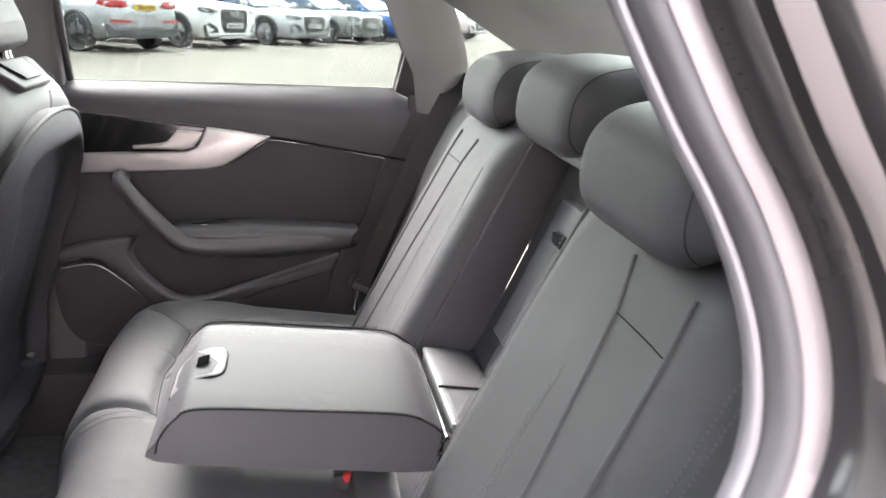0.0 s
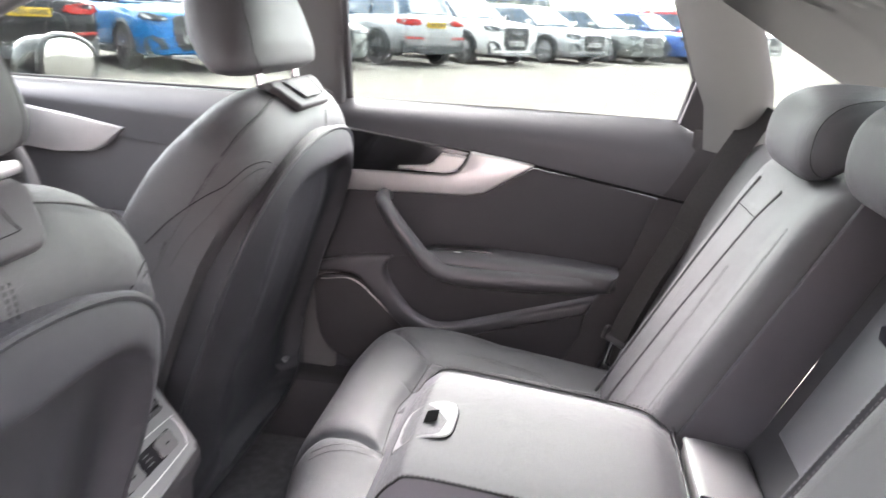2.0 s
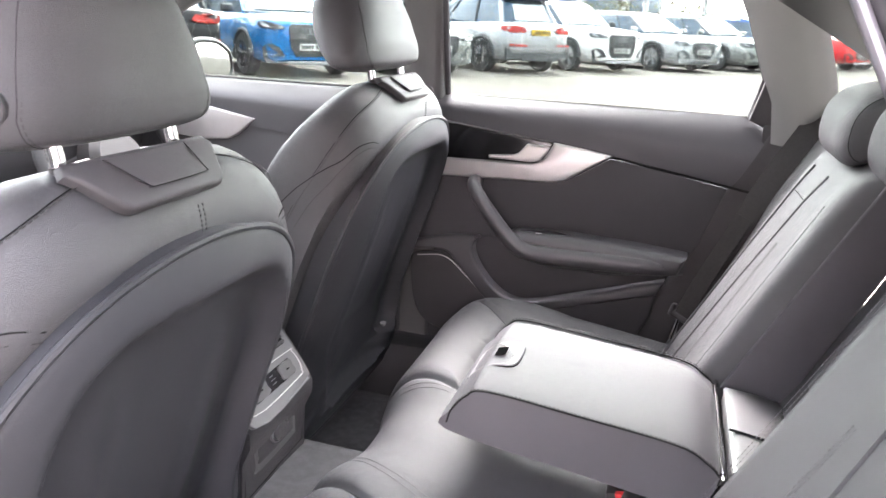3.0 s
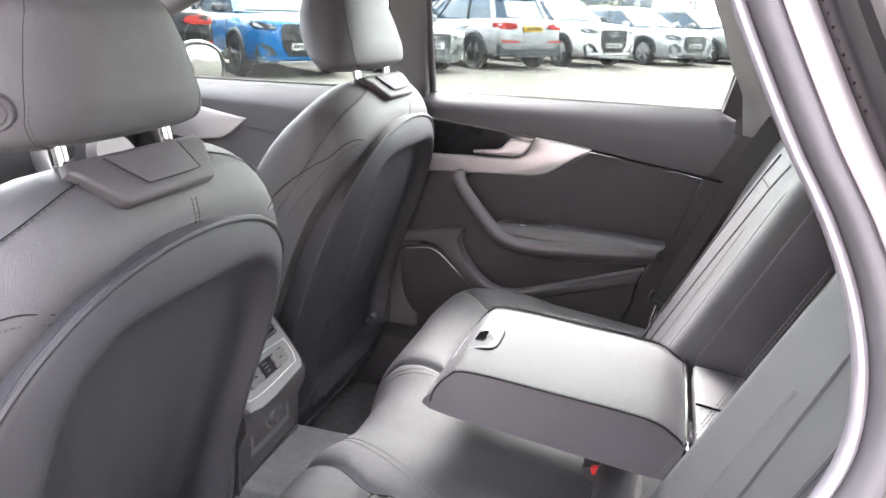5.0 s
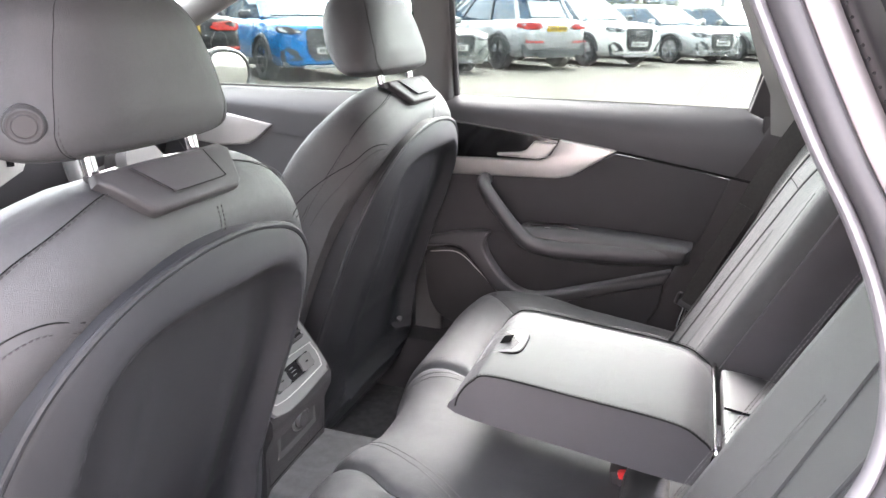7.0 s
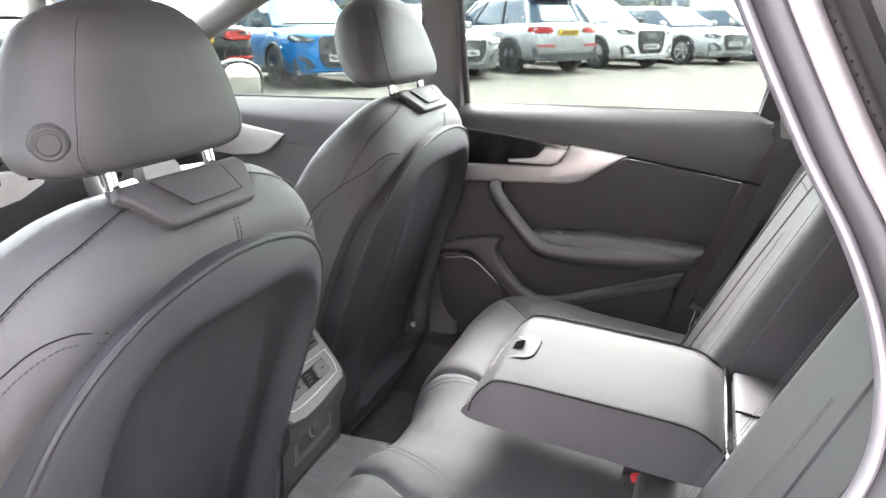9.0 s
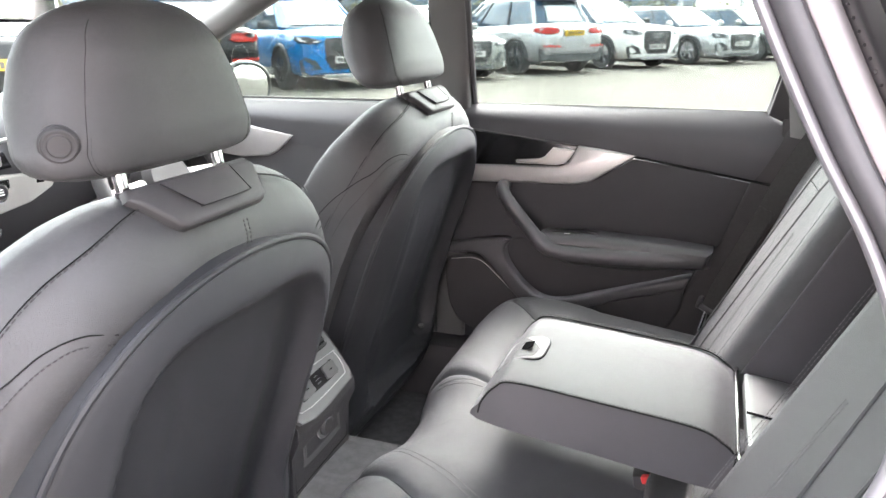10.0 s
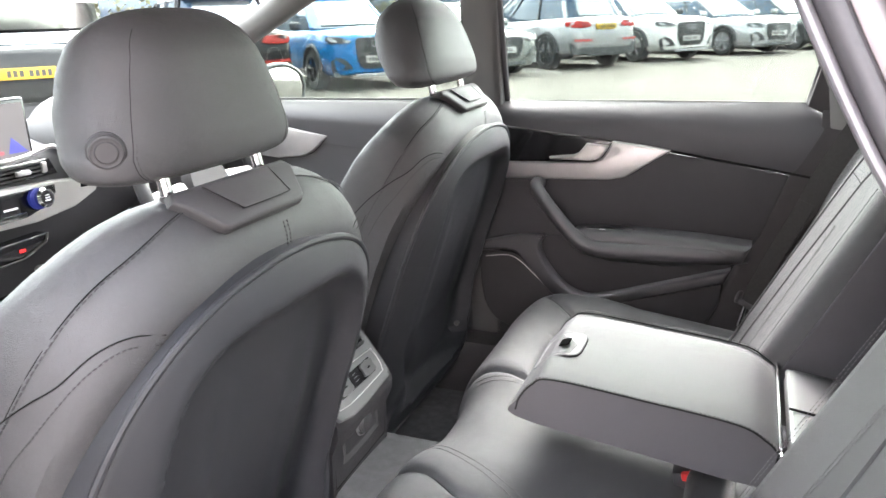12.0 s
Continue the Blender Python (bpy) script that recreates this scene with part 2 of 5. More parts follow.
tagged(part("roof_panel", bm, PAINT), "dark grey metallic car roof panel", "car roof", kind="structure")

# roof rails above the doors
for side in (-1, 1):
    bm = tube(line([(-1.12, side * 0.58, 1.27), (-0.6, side * 0.6, 1.325), (0.0, side * 0.6, 1.325), (0.3, side * 0.56, 1.29), (0.9, side * 0.52, 0.99)], 6), 0.035, 10)
    tagged(part("roof_rail_trim", bm, TRIMGREY), "pale grey trim along the roof edge", "roof trim", kind="structure")

# ---- far side: pillars ----
Y = 0.655
bm = slab([(-0.72, 0.3), (-0.6, 0.3), (-0.578, 0.95), (-0.575, 1.33), (-0.665, 1.33), (-0.675, 0.95)], lambda u, v, d: Vector((u, 0.70 - 0.10 * max(0, v - 0.95) - d, v)), 0.03, 0.008)
tagged(part("pillar_trim", bm, PILLAR), "dark grey centre door pillar trim", "pillar", kind="structure")


def cpillar(u, v):
    z = lerp(0.935, 1.34, v)
    x0 = steps(z, [(0.93, 0.084), (1.013, 0.072), (1.056, 0.05), (1.147, 0.014), (1.34, -0.084)])
    x1 = steps(z, [(0.93, 0.185), (1.05, 0.172), (1.15, 0.137), (1.34, 0.06)])
    bulge = 0.03 * math.sin(min(1, u * 1.0) * math.pi) ** 0.7
    y = lerp(0.635, 0.60, u) - 0.10 * (z - 0.95) - bulge
    return Vector((lerp(x0, x1, u), y, z))


bm = grid(cpillar, 12, 16)
bmesh.ops.solidify(bm, geom=bm.faces, thickness=-0.012)
tagged(part("pillar_trim", bm, TRIMGREY), "pale grey rear door pillar trim", "pillar", kind="structure")

tagged(part("pillar_foot", box(0.1, 0.672, 0.935, 0.06, 0.012, 0.06, 0.003), RUBBER), "dark filler panel at the foot of the door pillar", "interior trim", kind="structure")


def dpillar(u, v):
    lo = Vector((-0.09, 0.50, 1.265)).lerp(Vector((0.46, 0.50, 0.945)), v)
    hi = Vector((0.21, 0.46, 1.275)).lerp(Vector((0.87, 0.46, 0.96)), v)
    p = lo.lerp(hi, u)
    p.y -= 0.02 * math.sin(u * math.pi) - 0.03
    return p


bm = grid(dpillar, 10, 10)
bmesh.ops.solidify(bm, geom=bm.faces, thickness=0.015)
tagged(part("pillar_trim", bm, TRIMGREY), "broad pale grey rearmost pillar trim", "pillar", kind="structure")

quarter = thing("window_3", (0.35, 0.66, 0.95), "fixed rear quarter window behind the door", "car window", kind="structure")
part("window_pane", slab([(0.1, 0.95), (0.75, 0.95), (0.47, 1.15), (0.2, 1.3), (0.0, 1.32), (0.06, 1.1)], lambda u, v, d: Vector((u, 0.705 - 0.3 * (v - 0.97) + d, v)), 0.004, 0.001), DIMGLASS, quarter).visible_shadow = False
glass = part("rear_screen", grid(lambda u, v: Vector((lerp(0.2, 0.9, u), lerp(-0.52, 0.52, v), lerp(1.31, 0.965, u) + 0.015 * math.sin(u * math.pi))), 6, 8), TINTED)
tagged(glass, "sloping tinted rear screen of the car", "rear screen", kind="structure")
tagged(part("boot_lid", grid(lambda u, v: Vector((lerp(0.88, 1.25, u), lerp(-0.6, 0.6, v), 0.975 - 0.02 * u)), 4, 6), PAINT), "dark grey metallic boot lid", "boot lid", kind="structure")

# parcel shelf behind the rear seat
tagged(part("parcel_shelf", box(0.62, 0, 0.955, 0.86, 1.1, 0.012, 0.004), TRIMGREY), "grey fabric parcel shelf behind the rear seat", "parcel shelf", kind="structure")
tagged(part("boot_side_wall", box(0.75, 0.6, 0.74, 0.84, 0.03, 0.5, 0.01), PLASTIC), "dark plastic boot side trim", "boot trim", kind="structure")
tagged(part("boot_side_wall", box(0.72, -0.6, 0.74, 0.9, 0.03, 0.5, 0.01), PLASTIC), "dark plastic boot side trim", "boot trim", kind="structure")
tagged(part("tailgate_panel", box(1.2, 0, 0.72, 0.04, 1.2, 0.5, 0.01), PLASTIC), "dark inner tailgate panel", "tailgate", kind="structure")


# ---- far doors ----
def door_plane(u, v, d):
    return Vector((u, Y - d + 0.02 * max(0.0, (-0.5 - u)), v))


def rear_door():
    door = thing("door_1", (-0.27, 0.68, 0.4), "closed rear door, black trim with a silver handle bow", "car door", kind="structure")
    # belt roll: rounded upper panel under the window
    top = lambda x: steps(x, [(-0.62, 0.979), (0.05, 0.976), (0.09, 0.95)])
    low = lambda x: steps(x, [(-0.62, 0.934), (-0.325, 0.899), (-0.208, 0.882), (0.09, 0.833)])

    def belt(u, v):
        x = lerp(-0.62, lerp(0.028, 0.088, v**0.8), u)
        z0, z1 = low(x), top(x)
        z = lerp(z0, z1, v)
        h = (z1 - z) / max(1e-4, z1 - z0)
        y = 0.647 + 0.045 * max(0.0, 1 - h * 1.5) ** 2.2 + 0.006 * h
        return Vector((x, y, z))

    bm = grid(belt, 24, 16)
    bmesh.ops.solidify(bm, geom=bm.faces, thickness=0.008)
    part("upper_panel", bm, SOFT, door)
    part("panel_joint", tube([(x, 0.6505, low(x) - 0.002) for x in [lerp(-0.21, 0.07, k / 12) for k in range(13)]], 0.0028, 6), SEAMD, door)
    ins = [(-0.62, 0.81), (-0.3, 0.82), (-0.272, 0.835), (-0.21, 0.876), (-0.1, 0.861), (0.022, 0.838), (-0.02, 0.71), (-0.04, 0.68), (-0.25, 0.68), (-0.45, 0.68), (-0.62, 0.645)]
    part("insert_panel", slab(ins, door_plane, 0.004, 0.003), DOORVINYL, door)
    lowp = [(-0.64, 0.665), (-0.46, 0.69), (-0.25, 0.69), (-0.025, 0.70), (-0.05, 0.64), (-0.085, 0.55), (-0.13, 0.47), (-0.2, 0.4), (-0.6, 0.4), (-0.66, 0.5)]
    part("lower_panel", slab(lowp, lambda u, v, d: door_plane(u, v, d - 0.03), 0.006, 0.003), DOORVINYL, door)
    # raised map pocket: a broad band that sweeps down and back, and the front of the pocket below it
    up = line([(-0.63, 0.652, 0), (-0.56, 0.672, 0), (-0.5, 0.682, 0), (-0.47, 0.68, 0), (-0.485, 0.655, 0), (-0.475, 0.62, 0), (-0.44, 0.575, 0), (-0.4, 0.548, 0), (-0.35, 0.545, 0), (-0.24, 0.578, 0), (-0.072, 0.632, 0)], 5)
    dn = line([(-0.085, 0.6, 0), (-0.25, 0.548, 0), (-0.34, 0.518, 0), (-0.41, 0.51, 0), (-0.45, 0.535, 0), (-0.52, 0.61, 0), (-0.555, 0.637, 0), (-0.63, 0.63, 0)], 5)
    part("pocket_band", slab([(q.x, q.y) for q in up + dn], lambda u, v, d: door_plane(u, v, d - 0.012), 0.03, 0.008, 4), SOFT, door)
    lowf = [(-0.085, 0.602), (-0.25, 0.55), (-0.34, 0.52), (-0.4, 0.512), (-0.395, 0.47), (-0.37, 0.4), (-0.2, 0.4), (-0.13, 0.47), (-0.09, 0.55)]
    part("pocket_front", slab(lowf, lambda u, v, d: door_plane(u, v, d - 0.012), 0.018, 0.006), DOORVINYL, door)
    spk = smooth2([(-0.635, 0.58), (-0.625, 0.62), (-0.56, 0.628), (-0.52, 0.605), (-0.445, 0.53), (-0.40, 0.475), (-0.45, 0.445), (-0.57, 0.445), (-0.62, 0.49)])
    gr = part("speaker_grille", slab(spk, door_plane, 0.006, 0.004), PLASTIC, door)
    part("trim_line", tube(line([(-0.617, Y - 0.008, 0.617), (-0.552, Y - 0.008, 0.622), (-0.5, Y - 0.008, 0.583), (-0.44, Y - 0.008, 0.525)], 6), 0.0012, 6), SILVER, gr)
    # silver bow with the release lever
    bow = [(-0.62, 0.806), (-0.33, 0.815), (-0.297, 0.822), (-0.277, 0.835), (-0.206, 0.882), (-0.26, 0.891), (-0.325, 0.899), (-0.335, 0.88), (-0.346, 0.862), (-0.365, 0.853), (-0.62, 0.845)]
    part("handle_bow", slab(bow, door_plane, 0.016, 0.005), SILVER, door, "matt silver trim bow")
    part("handle_recess", slab([(-0.62, 0.93), (-0.327, 0.897), (-0.36, 0.85), (-0.62, 0.842)], door_plane, 0.006, 0.002), GLOSS, door)
    lev = [(-0.46, 0.857), (-0.462, 0.862), (-0.41, 0.867), (-0.398, 0.872), (-0.38, 0.893), (-0.333, 0.889), (-0.34, 0.875), (-0.352, 0.86), (-0.37, 0.855)]
    part("release_lever", slab(lev, door_plane, 0.02, 0.004), SATINSILVER, door, "satin metal release lever")
    part("chrome_strip", tube([(-0.62, Y - 0.014, 0.934), (-0.45, Y - 0.016, 0.914), (-0.325, Y - 0.018, 0.9)], 0.003, 6), CHROME, door)
    # grab handle that runs into the armrest
    ys = 0.588
    path = line([(-0.487, Y, 0.803), (-0.484, 0.615, 0.801), (-0.465, ys + 0.004, 0.78), (-0.433, ys, 0.742), (-0.395, ys, 0.7), (-0.36, ys, 0.678), (-0.3, ys + 0.003, 0.672), (-0.2, ys + 0.006, 0.674), (-0.1, ys + 0.014, 0.676), (-0.045, ys + 0.035, 0.678)], 6)
    part("grab_handle", tube(path, [0.015] * 12 + [0.016] * 12 + [0.018] * 10 + [0.02] * 21, 14), SOFT, door)
    arm = [(-0.40, 0.705), (-0.385, 0.712), (-0.27, 0.714), (-0.13, 0.708), (-0.035, 0.70), (-0.05, 0.66), (-0.2, 0.643), (-0.32, 0.645), (-0.37, 0.66)]
    a = part("armrest", slab(arm, door_plane, 0.068, 0.022, 6), SOFT, door)
    part("window_switch_panel", slab([(-0.385, 0.702), (-0.375, 0.712), (-0.3, 0.716), (-0.27, 0.713), (-0.29, 0.7)], lambda u, v, d: Vector((u, 0.615 + 0.35 * (v - 0.7) - 0.4 * d, v + d * 0.6)), 0.004, 0.001), GLOSS, a)
    part("switch_mark", box(-0.335, 0.604, 0.7145, 0.012, 0.003, 0.001), WHITEPL, a)
    # window frame, pane and fixed quarter
    win = thing("window_1", (-0.27, 0.69, 0.97), "closed rear side window speckled with raindrops", "car window", kind="structure")
    wy = lambda z: 0.70 - 0.30 * (z - 0.97)
    part("window_pane", slab([(-0.575, 0.955), (0.075, 0.955), (0.045, 1.1), (-0.02, 1.31), (-0.572, 1.33)], lambda u, v, d: Vector((u, wy(v) + d, v)), 0.004, 0.001), DIMGLASS, win).visible_shadow = False
    fr = [(-0.574, 0.96), (-0.571, 1.1), (-0.566, 1.32)]
    part("window_frame", tube([(x, wy(z) - 0.004, z) for x, z in fr], 0.007, 8), RUBBER, win)
    tri = [(0.042, 0.972), (0.1, 0.945), (0.105, 1.013), (0.085, 1.07), (0.062, 1.066)]
    part("quarter_cover", slab(tri, lambda u, v, d: Vector((u, wy(v) - 0.02 - d, v)), 0.012, 0.004), RUBBER, win)
    part("window_frame", tube([(x, wy(z) - 0.003, z) for x, z in ((0.045, 0.972), (0.06, 1.05), (0.02, 1.15), (-0.05, 1.31))], 0.006, 8), RUBBER, win)
    part("belt_seal", tube([(-0.575, 0.694, 0.977), (-0.25, 0.694, 0.977), (0.05, 0.694, 0.974)], 0.003, 6), RUBBER, win)
    # outer skin
    part("outer_skin", slab([(-0.66, 0.35), (-0.2, 0.3), (-0.08, 0.5), (0.1, 0.96), (-0.66, 0.97)], lambda u, v, d: Vector((u, 0.73 + d + 0.06 * math.sin(max(0, min(1, (v - 0.3) / 0.67)) * math.pi), v)), 0.01, 0.003), PAINT, door)


rear_door()


def front_door():
    door = thing("door_2", (-1.1, 0.68, 0.4), "closed front door, black trim with a silver handle bow", "car door", kind="structure")

    bm = bmesh.new()
    loops = []
    for k in range(21):
        u = k / 20
        z0 = lerp(0.925, 0.835, u)
        face = [(0.66 + 0.045 * max(0.0, 1 - (1 - v / 12) * 2.2) ** 1.7, lerp(z0, 0.978, v / 12)) for v in range(13)]
        loops.append([Vector((lerp(-1.55, -0.665, u), y, z)) for y, z in face + [(0.715, 0.97), (0.715, z0)]])
    rings(bm, loops)
    part("upper_panel", bm, SOFT, door)
    part("insert_panel", slab([(-1.55, 0.93), (-0.665, 0.845), (-0.665, 0.4), (-1.55, 0.4)], lambda u, v, d: Vector((u, 0.672 - d, v)), 0.004, 0.003), VINYL, door)
    part("handle_bow", slab([(-1.45, 0.86), (-1.19, 0.832), (-1.112, 0.838), (-1.085, 0.85), (-1.035, 0.892), (-1.15, 0.912), (-1.45, 0.95)], lambda u, v, d: Vector((u, 0.67 - d, v)), 0.016, 0.005), SILVER, door, "matt silver trim bow")
    part("armrest", slab([(-1.5, 0.72), (-0.78, 0.71), (-0.76, 0.66), (-1.5, 0.66)], lambda u, v, d: Vector((u, 0.67 - d, v)), 0.07, 0.02, 5), SOFT, door)
    win = thing("window_2", (-1.0, 0.69, 0.97), "closed front side window speckled with raindrops", "car window", kind="structure")
    wy = lambda z: 0.70 - 0.30 * (z - 0.97)
    part("window_pane", slab([(-1.5, 0.955), (-0.66, 0.955), (-0.662, 1.32), (-1.0, 1.3), (-1.25, 1.14)], lambda u, v, d: Vector((u, wy(v) + d, v)), 0.004, 0.001), DIMGLASS, win).visible_shadow = False
    part("belt_seal", tube([(-1.5, 0.697, 0.98), (-1.0, 0.697, 0.98), (-0.665, 0.697, 0.98)], 0.003, 6), RUBBER, win)
    part("outer_skin", slab([(-1.6, 0.35), (-0.68, 0.3), (-0.68, 0.97), (-1.6, 0.97)], lambda u, v, d: Vector((u, 0.73 + d + 0.06 * math.sin(max(0, min(1, (v - 0.3) / 0.67)) * math.pi), v)), 0.01, 0.003), PAINT, door)


front_door()

# far windscreen pillar
for side in (1, -1):
    bm = tube(line([(-1.75, side * 0.66, 0.93), (-1.45, side * 0.64, 1.05), (-1.2, side * 0.615, 1.155), (-1.02, side * 0.6, 1.24), (-0.9, side * 0.585, 1.29)], 6), [0.032] * 25, 10)
    tagged(part("windscreen_pillar", bm, TRIMGREY), "pale grey windscreen pillar trim", "pillar", kind="structure")

# ---- near side: door opening with its seals ----
EDGE = [(-0.2, 1.36), (-0.12, 1.25), (-0.086, 1.224), (-0.059, 1.191), (-0.043, 1.157), (-0.027, 1.124), (-0.01, 1.091), (0.009, 1.058), (0.023, 1.025), (0.03, 0.992), (0.028, 0.959), (0.013, 0.926), (-0.012, 0.893), (-0.045, 0.85), (-0.085, 0.76), (-0.14, 0.58), (-0.2, 0.4)]


def edge_run(dx, dy, first=0, last=None):
    """A line along the door opening, set back by dx and out by dy; the opening leans in with the glass."""
    return line([(x + dx, -0.573 - 0.257 * (1.05 - max(z, 0.86)) + dy, z) for x, z in EDGE[first:last]], 6)


def jamb(rows, last=None):
    bm = bmesh.new()
    rings(bm, [edge_run(dx, dy, 0, last) for dx, dy in rows], closed=False, caps=(False, False))
    return bm


tagged(part("door_seal", jamb([(0.001, 0.006), (0.0, 0.002), (0.0006, -0.001), (0.0022, -0.0026), (0.0045, -0.0028), (0.0062, -0.0015), (0.0072, 0.002)], 13), SEALW), "pale grey rubber seal lip of the door opening", "door seal", kind="structure")
tagged(part("door_seal", jamb([(0.0065, 0.004), (0.0085, -0.001), (0.0105, -0.007), (0.0135, -0.0098), (0.0165, -0.0105), (0.0195, -0.0095), (0.0215, -0.005)]), RUBBER), "thick black rubber seal round the door opening", "door seal", kind="structure")
tagged(part("door_jamb", jamb([(0.02, -0.003), (0.022, -0.0065), (0.025, -0.0075), (0.033, -0.0085), (0.0355, -0.007)]), FLANGE), "door jamb flange, its reflections put in as brownish grey colour", "door jamb", kind="structure")
tagged(part("quarter_panel", jamb([(0.035, -0.005), (0.0375, -0.011), (0.0385, -0.019), (0.041, -0.0225), (0.047, -0.026), (0.05, -0.034), (0.056, -0.037), (0.064, -0.039), (0.068, -0.047), (0.074, -0.051), (0.084, -0.053), (0.09, -0.06), (0.1, -0.064), (0.12, -0.068), (0.2, -0.09), (0.35, -0.11), (0.8, -0.12)]), PAINT), "dark glossy rear quarter of the car body", "car body", kind="structure")
for k in range(26):
    p = edge_run(0.0365, -0.0125)[8 + k]
    part("flange_clip", disc(p, (0.3, -0.9, 0.2), 0.0008, 0.0006, 8), PAINT, bpy.data.objects["door_jamb"])
tagged(part("pillar_trim", jamb([(0.004, 0.005), (0.03, 0.012), (0.06, 0.016), (0.12, 0.006), (0.3, -0.004)]), TRIMGREY), "pale grey inner trim beside the door opening", "pillar", kind="structure")
tagged(part("wheel_arch_trim", slab([(-0.12, 0.3), (0.3, 0.3), (0.3, 0.95), (0.16, 0.94), (0.1, 0.86), (0.05, 0.72), (0.0, 0.6), (-0.07, 0.45)], lambda u, v, d: Vector((u, 0.665 - d, v)), 0.03, 0.012, 4), PLASTIC), "black wheel arch trim beside the rear seat", "interior trim", kind="structure")
tagged(part("wheel_arch_trim", slab([(0.05, 0.3), (0.3, 0.3), (0.3, 0.97), (0.1, 0.96), (0.08, 0.7)], lambda u, v, d: Vector((u, -0.6 + d, v)), 0.02, 0.008, 4), PLASTIC), "black wheel arch trim beside the rear seat", "interior trim", kind="structure")
tagged(part("door_seal", slab([(-0.2, 0.3), (0.3, 0.3), (0.3, 0.97), (0.09, 0.965), (0.03, 0.86), (-0.03, 0.72), (-0.08, 0.6), (-0.16, 0.45)], lambda u, v, d: Vector((u, 0.69 - d, v)), 0.028, 0.012, 4), RUBBER), "black rubber seal along the rear edge of the door", "door seal", kind="structure")
tagged(part("sill_trim", box(-0.75, 0.65, 0.33, 1.9, 0.1, 0.16, 0.02), PLASTIC), "black door sill trim", "interior trim", kind="structure")
tagged(part("sill_trim", box(-0.75, -0.65, 0.31, 1.3, 0.1, 0.14, 0.02), PLASTIC), "black door sill trim", "interior trim", kind="structure")
# near front door, closed, and the pillar behind it
near = thing("door_3", (-1.1, -0.68, 0.4), "closed passenger front door with black trim", "car door", kind="structure")
part("insert_panel", slab([(-1.6, 0.98), (-0.69, 0.98), (-0.69, 0.35), (-1.6, 0.35)], lambda u, v, d: Vector((u, -0.74 + d, v)), 0.07, 0.01), SOFT, near)
part("window_pane", slab([(-1.5, 0.97), (-0.69, 0.97), (-0.69, 1.32), (-1.0, 1.3), (-1.25, 1.14)], lambda u, v, d: Vector((u, -0.70 + 0.3 * (v - 0.97) + d, v)), 0.004, 0.001), DIMGLASS, near).visible_shadow = False
tagged(part("pillar_trim", slab([(-0.74, 0.3), (-0.62, 0.3), (-0.6, 0.95), (-0.6, 1.33), (-0.68, 1.33), (-0.69, 0.95)], lambda u, v, d: Vector((u, -0.73 + 0.10 * max(0, v - 0.95) + d, v)), 0.06, 0.01), PLASTIC), "dark grey centre door pillar trim", "pillar", kind="structure")


# near rear door, standing open on its hinges at the centre pillar
def open_door():
    door = thing("door_4", (-0.62, -0.72, 0.35), "rear door standing wide open, black trim inside", "car door", kind="structure")
    out, inner = Vector((0.34, -0.94, 0)), Vector((0.94, 0.34, 0))
    at = lambda u, v, d: Vector((-0.63, -0.74, 0)) + out * u + inner * d + Vector((0, 0, v))
    skin = [(0.0, 0.3), (0.5, 0.3), (0.62, 0.55), (0.72, 0.96), (0.0, 0.97)]
    part("outer_skin", slab(skin, lambda u, v, d: at(u, v, -0.1 + d), 0.03, 0.01), PAINT, door)
    part("inner_panel", slab([(u * 0.98, v) for u, v in skin], lambda u, v, d: at(u, v, -0.07 + d), 0.06, 0.02, 4), DOORVINYL, door)
    part("armrest", slab([(0.2, 0.66), (0.6, 0.66), (0.62, 0.71), (0.2, 0.71)], lambda u, v, d: at(u, v, -0.01 + d), 0.06, 0.02, 4), SOFT, door)
    part("handle_bow", slab([(0.02, 0.81), (0.36, 0.82), (0.44, 0.88), (0.3, 0.89), (0.02, 0.85)], lambda u, v, d: at(u, v, -0.01 + d), 0.012, 0.004), SILVER, door, "matt silver trim bow")
    lean = lambda u, v, d: at(u, v, -0.06 + 0.3 * (v - 0.97) + d)
    part("window_pane", slab([(0.03, 0.96), (0.7, 0.96), (0.56, 1.2), (0.45, 1.33), (0.03, 1.34)], lean, 0.004, 0.001), DIMGLASS, door)
    part("window_frame", tube([lean(u, v, 0) for u, v in ((0.02, 0.96), (0.02, 1.35), (0.46, 1.34), (0.58, 1.2), (0.72, 0.96))], 0.022, 10), PAINT, door)


open_door()


# ---- front seats ----
def rim_x(z):
    """How far back the shell's rim lies at a height."""
    return -0.475 - 0.36 * (0.93 - z) if z > 0.55 else -0.475 - 0.36 * 0.38 - 0.12 * (0.55 - z)


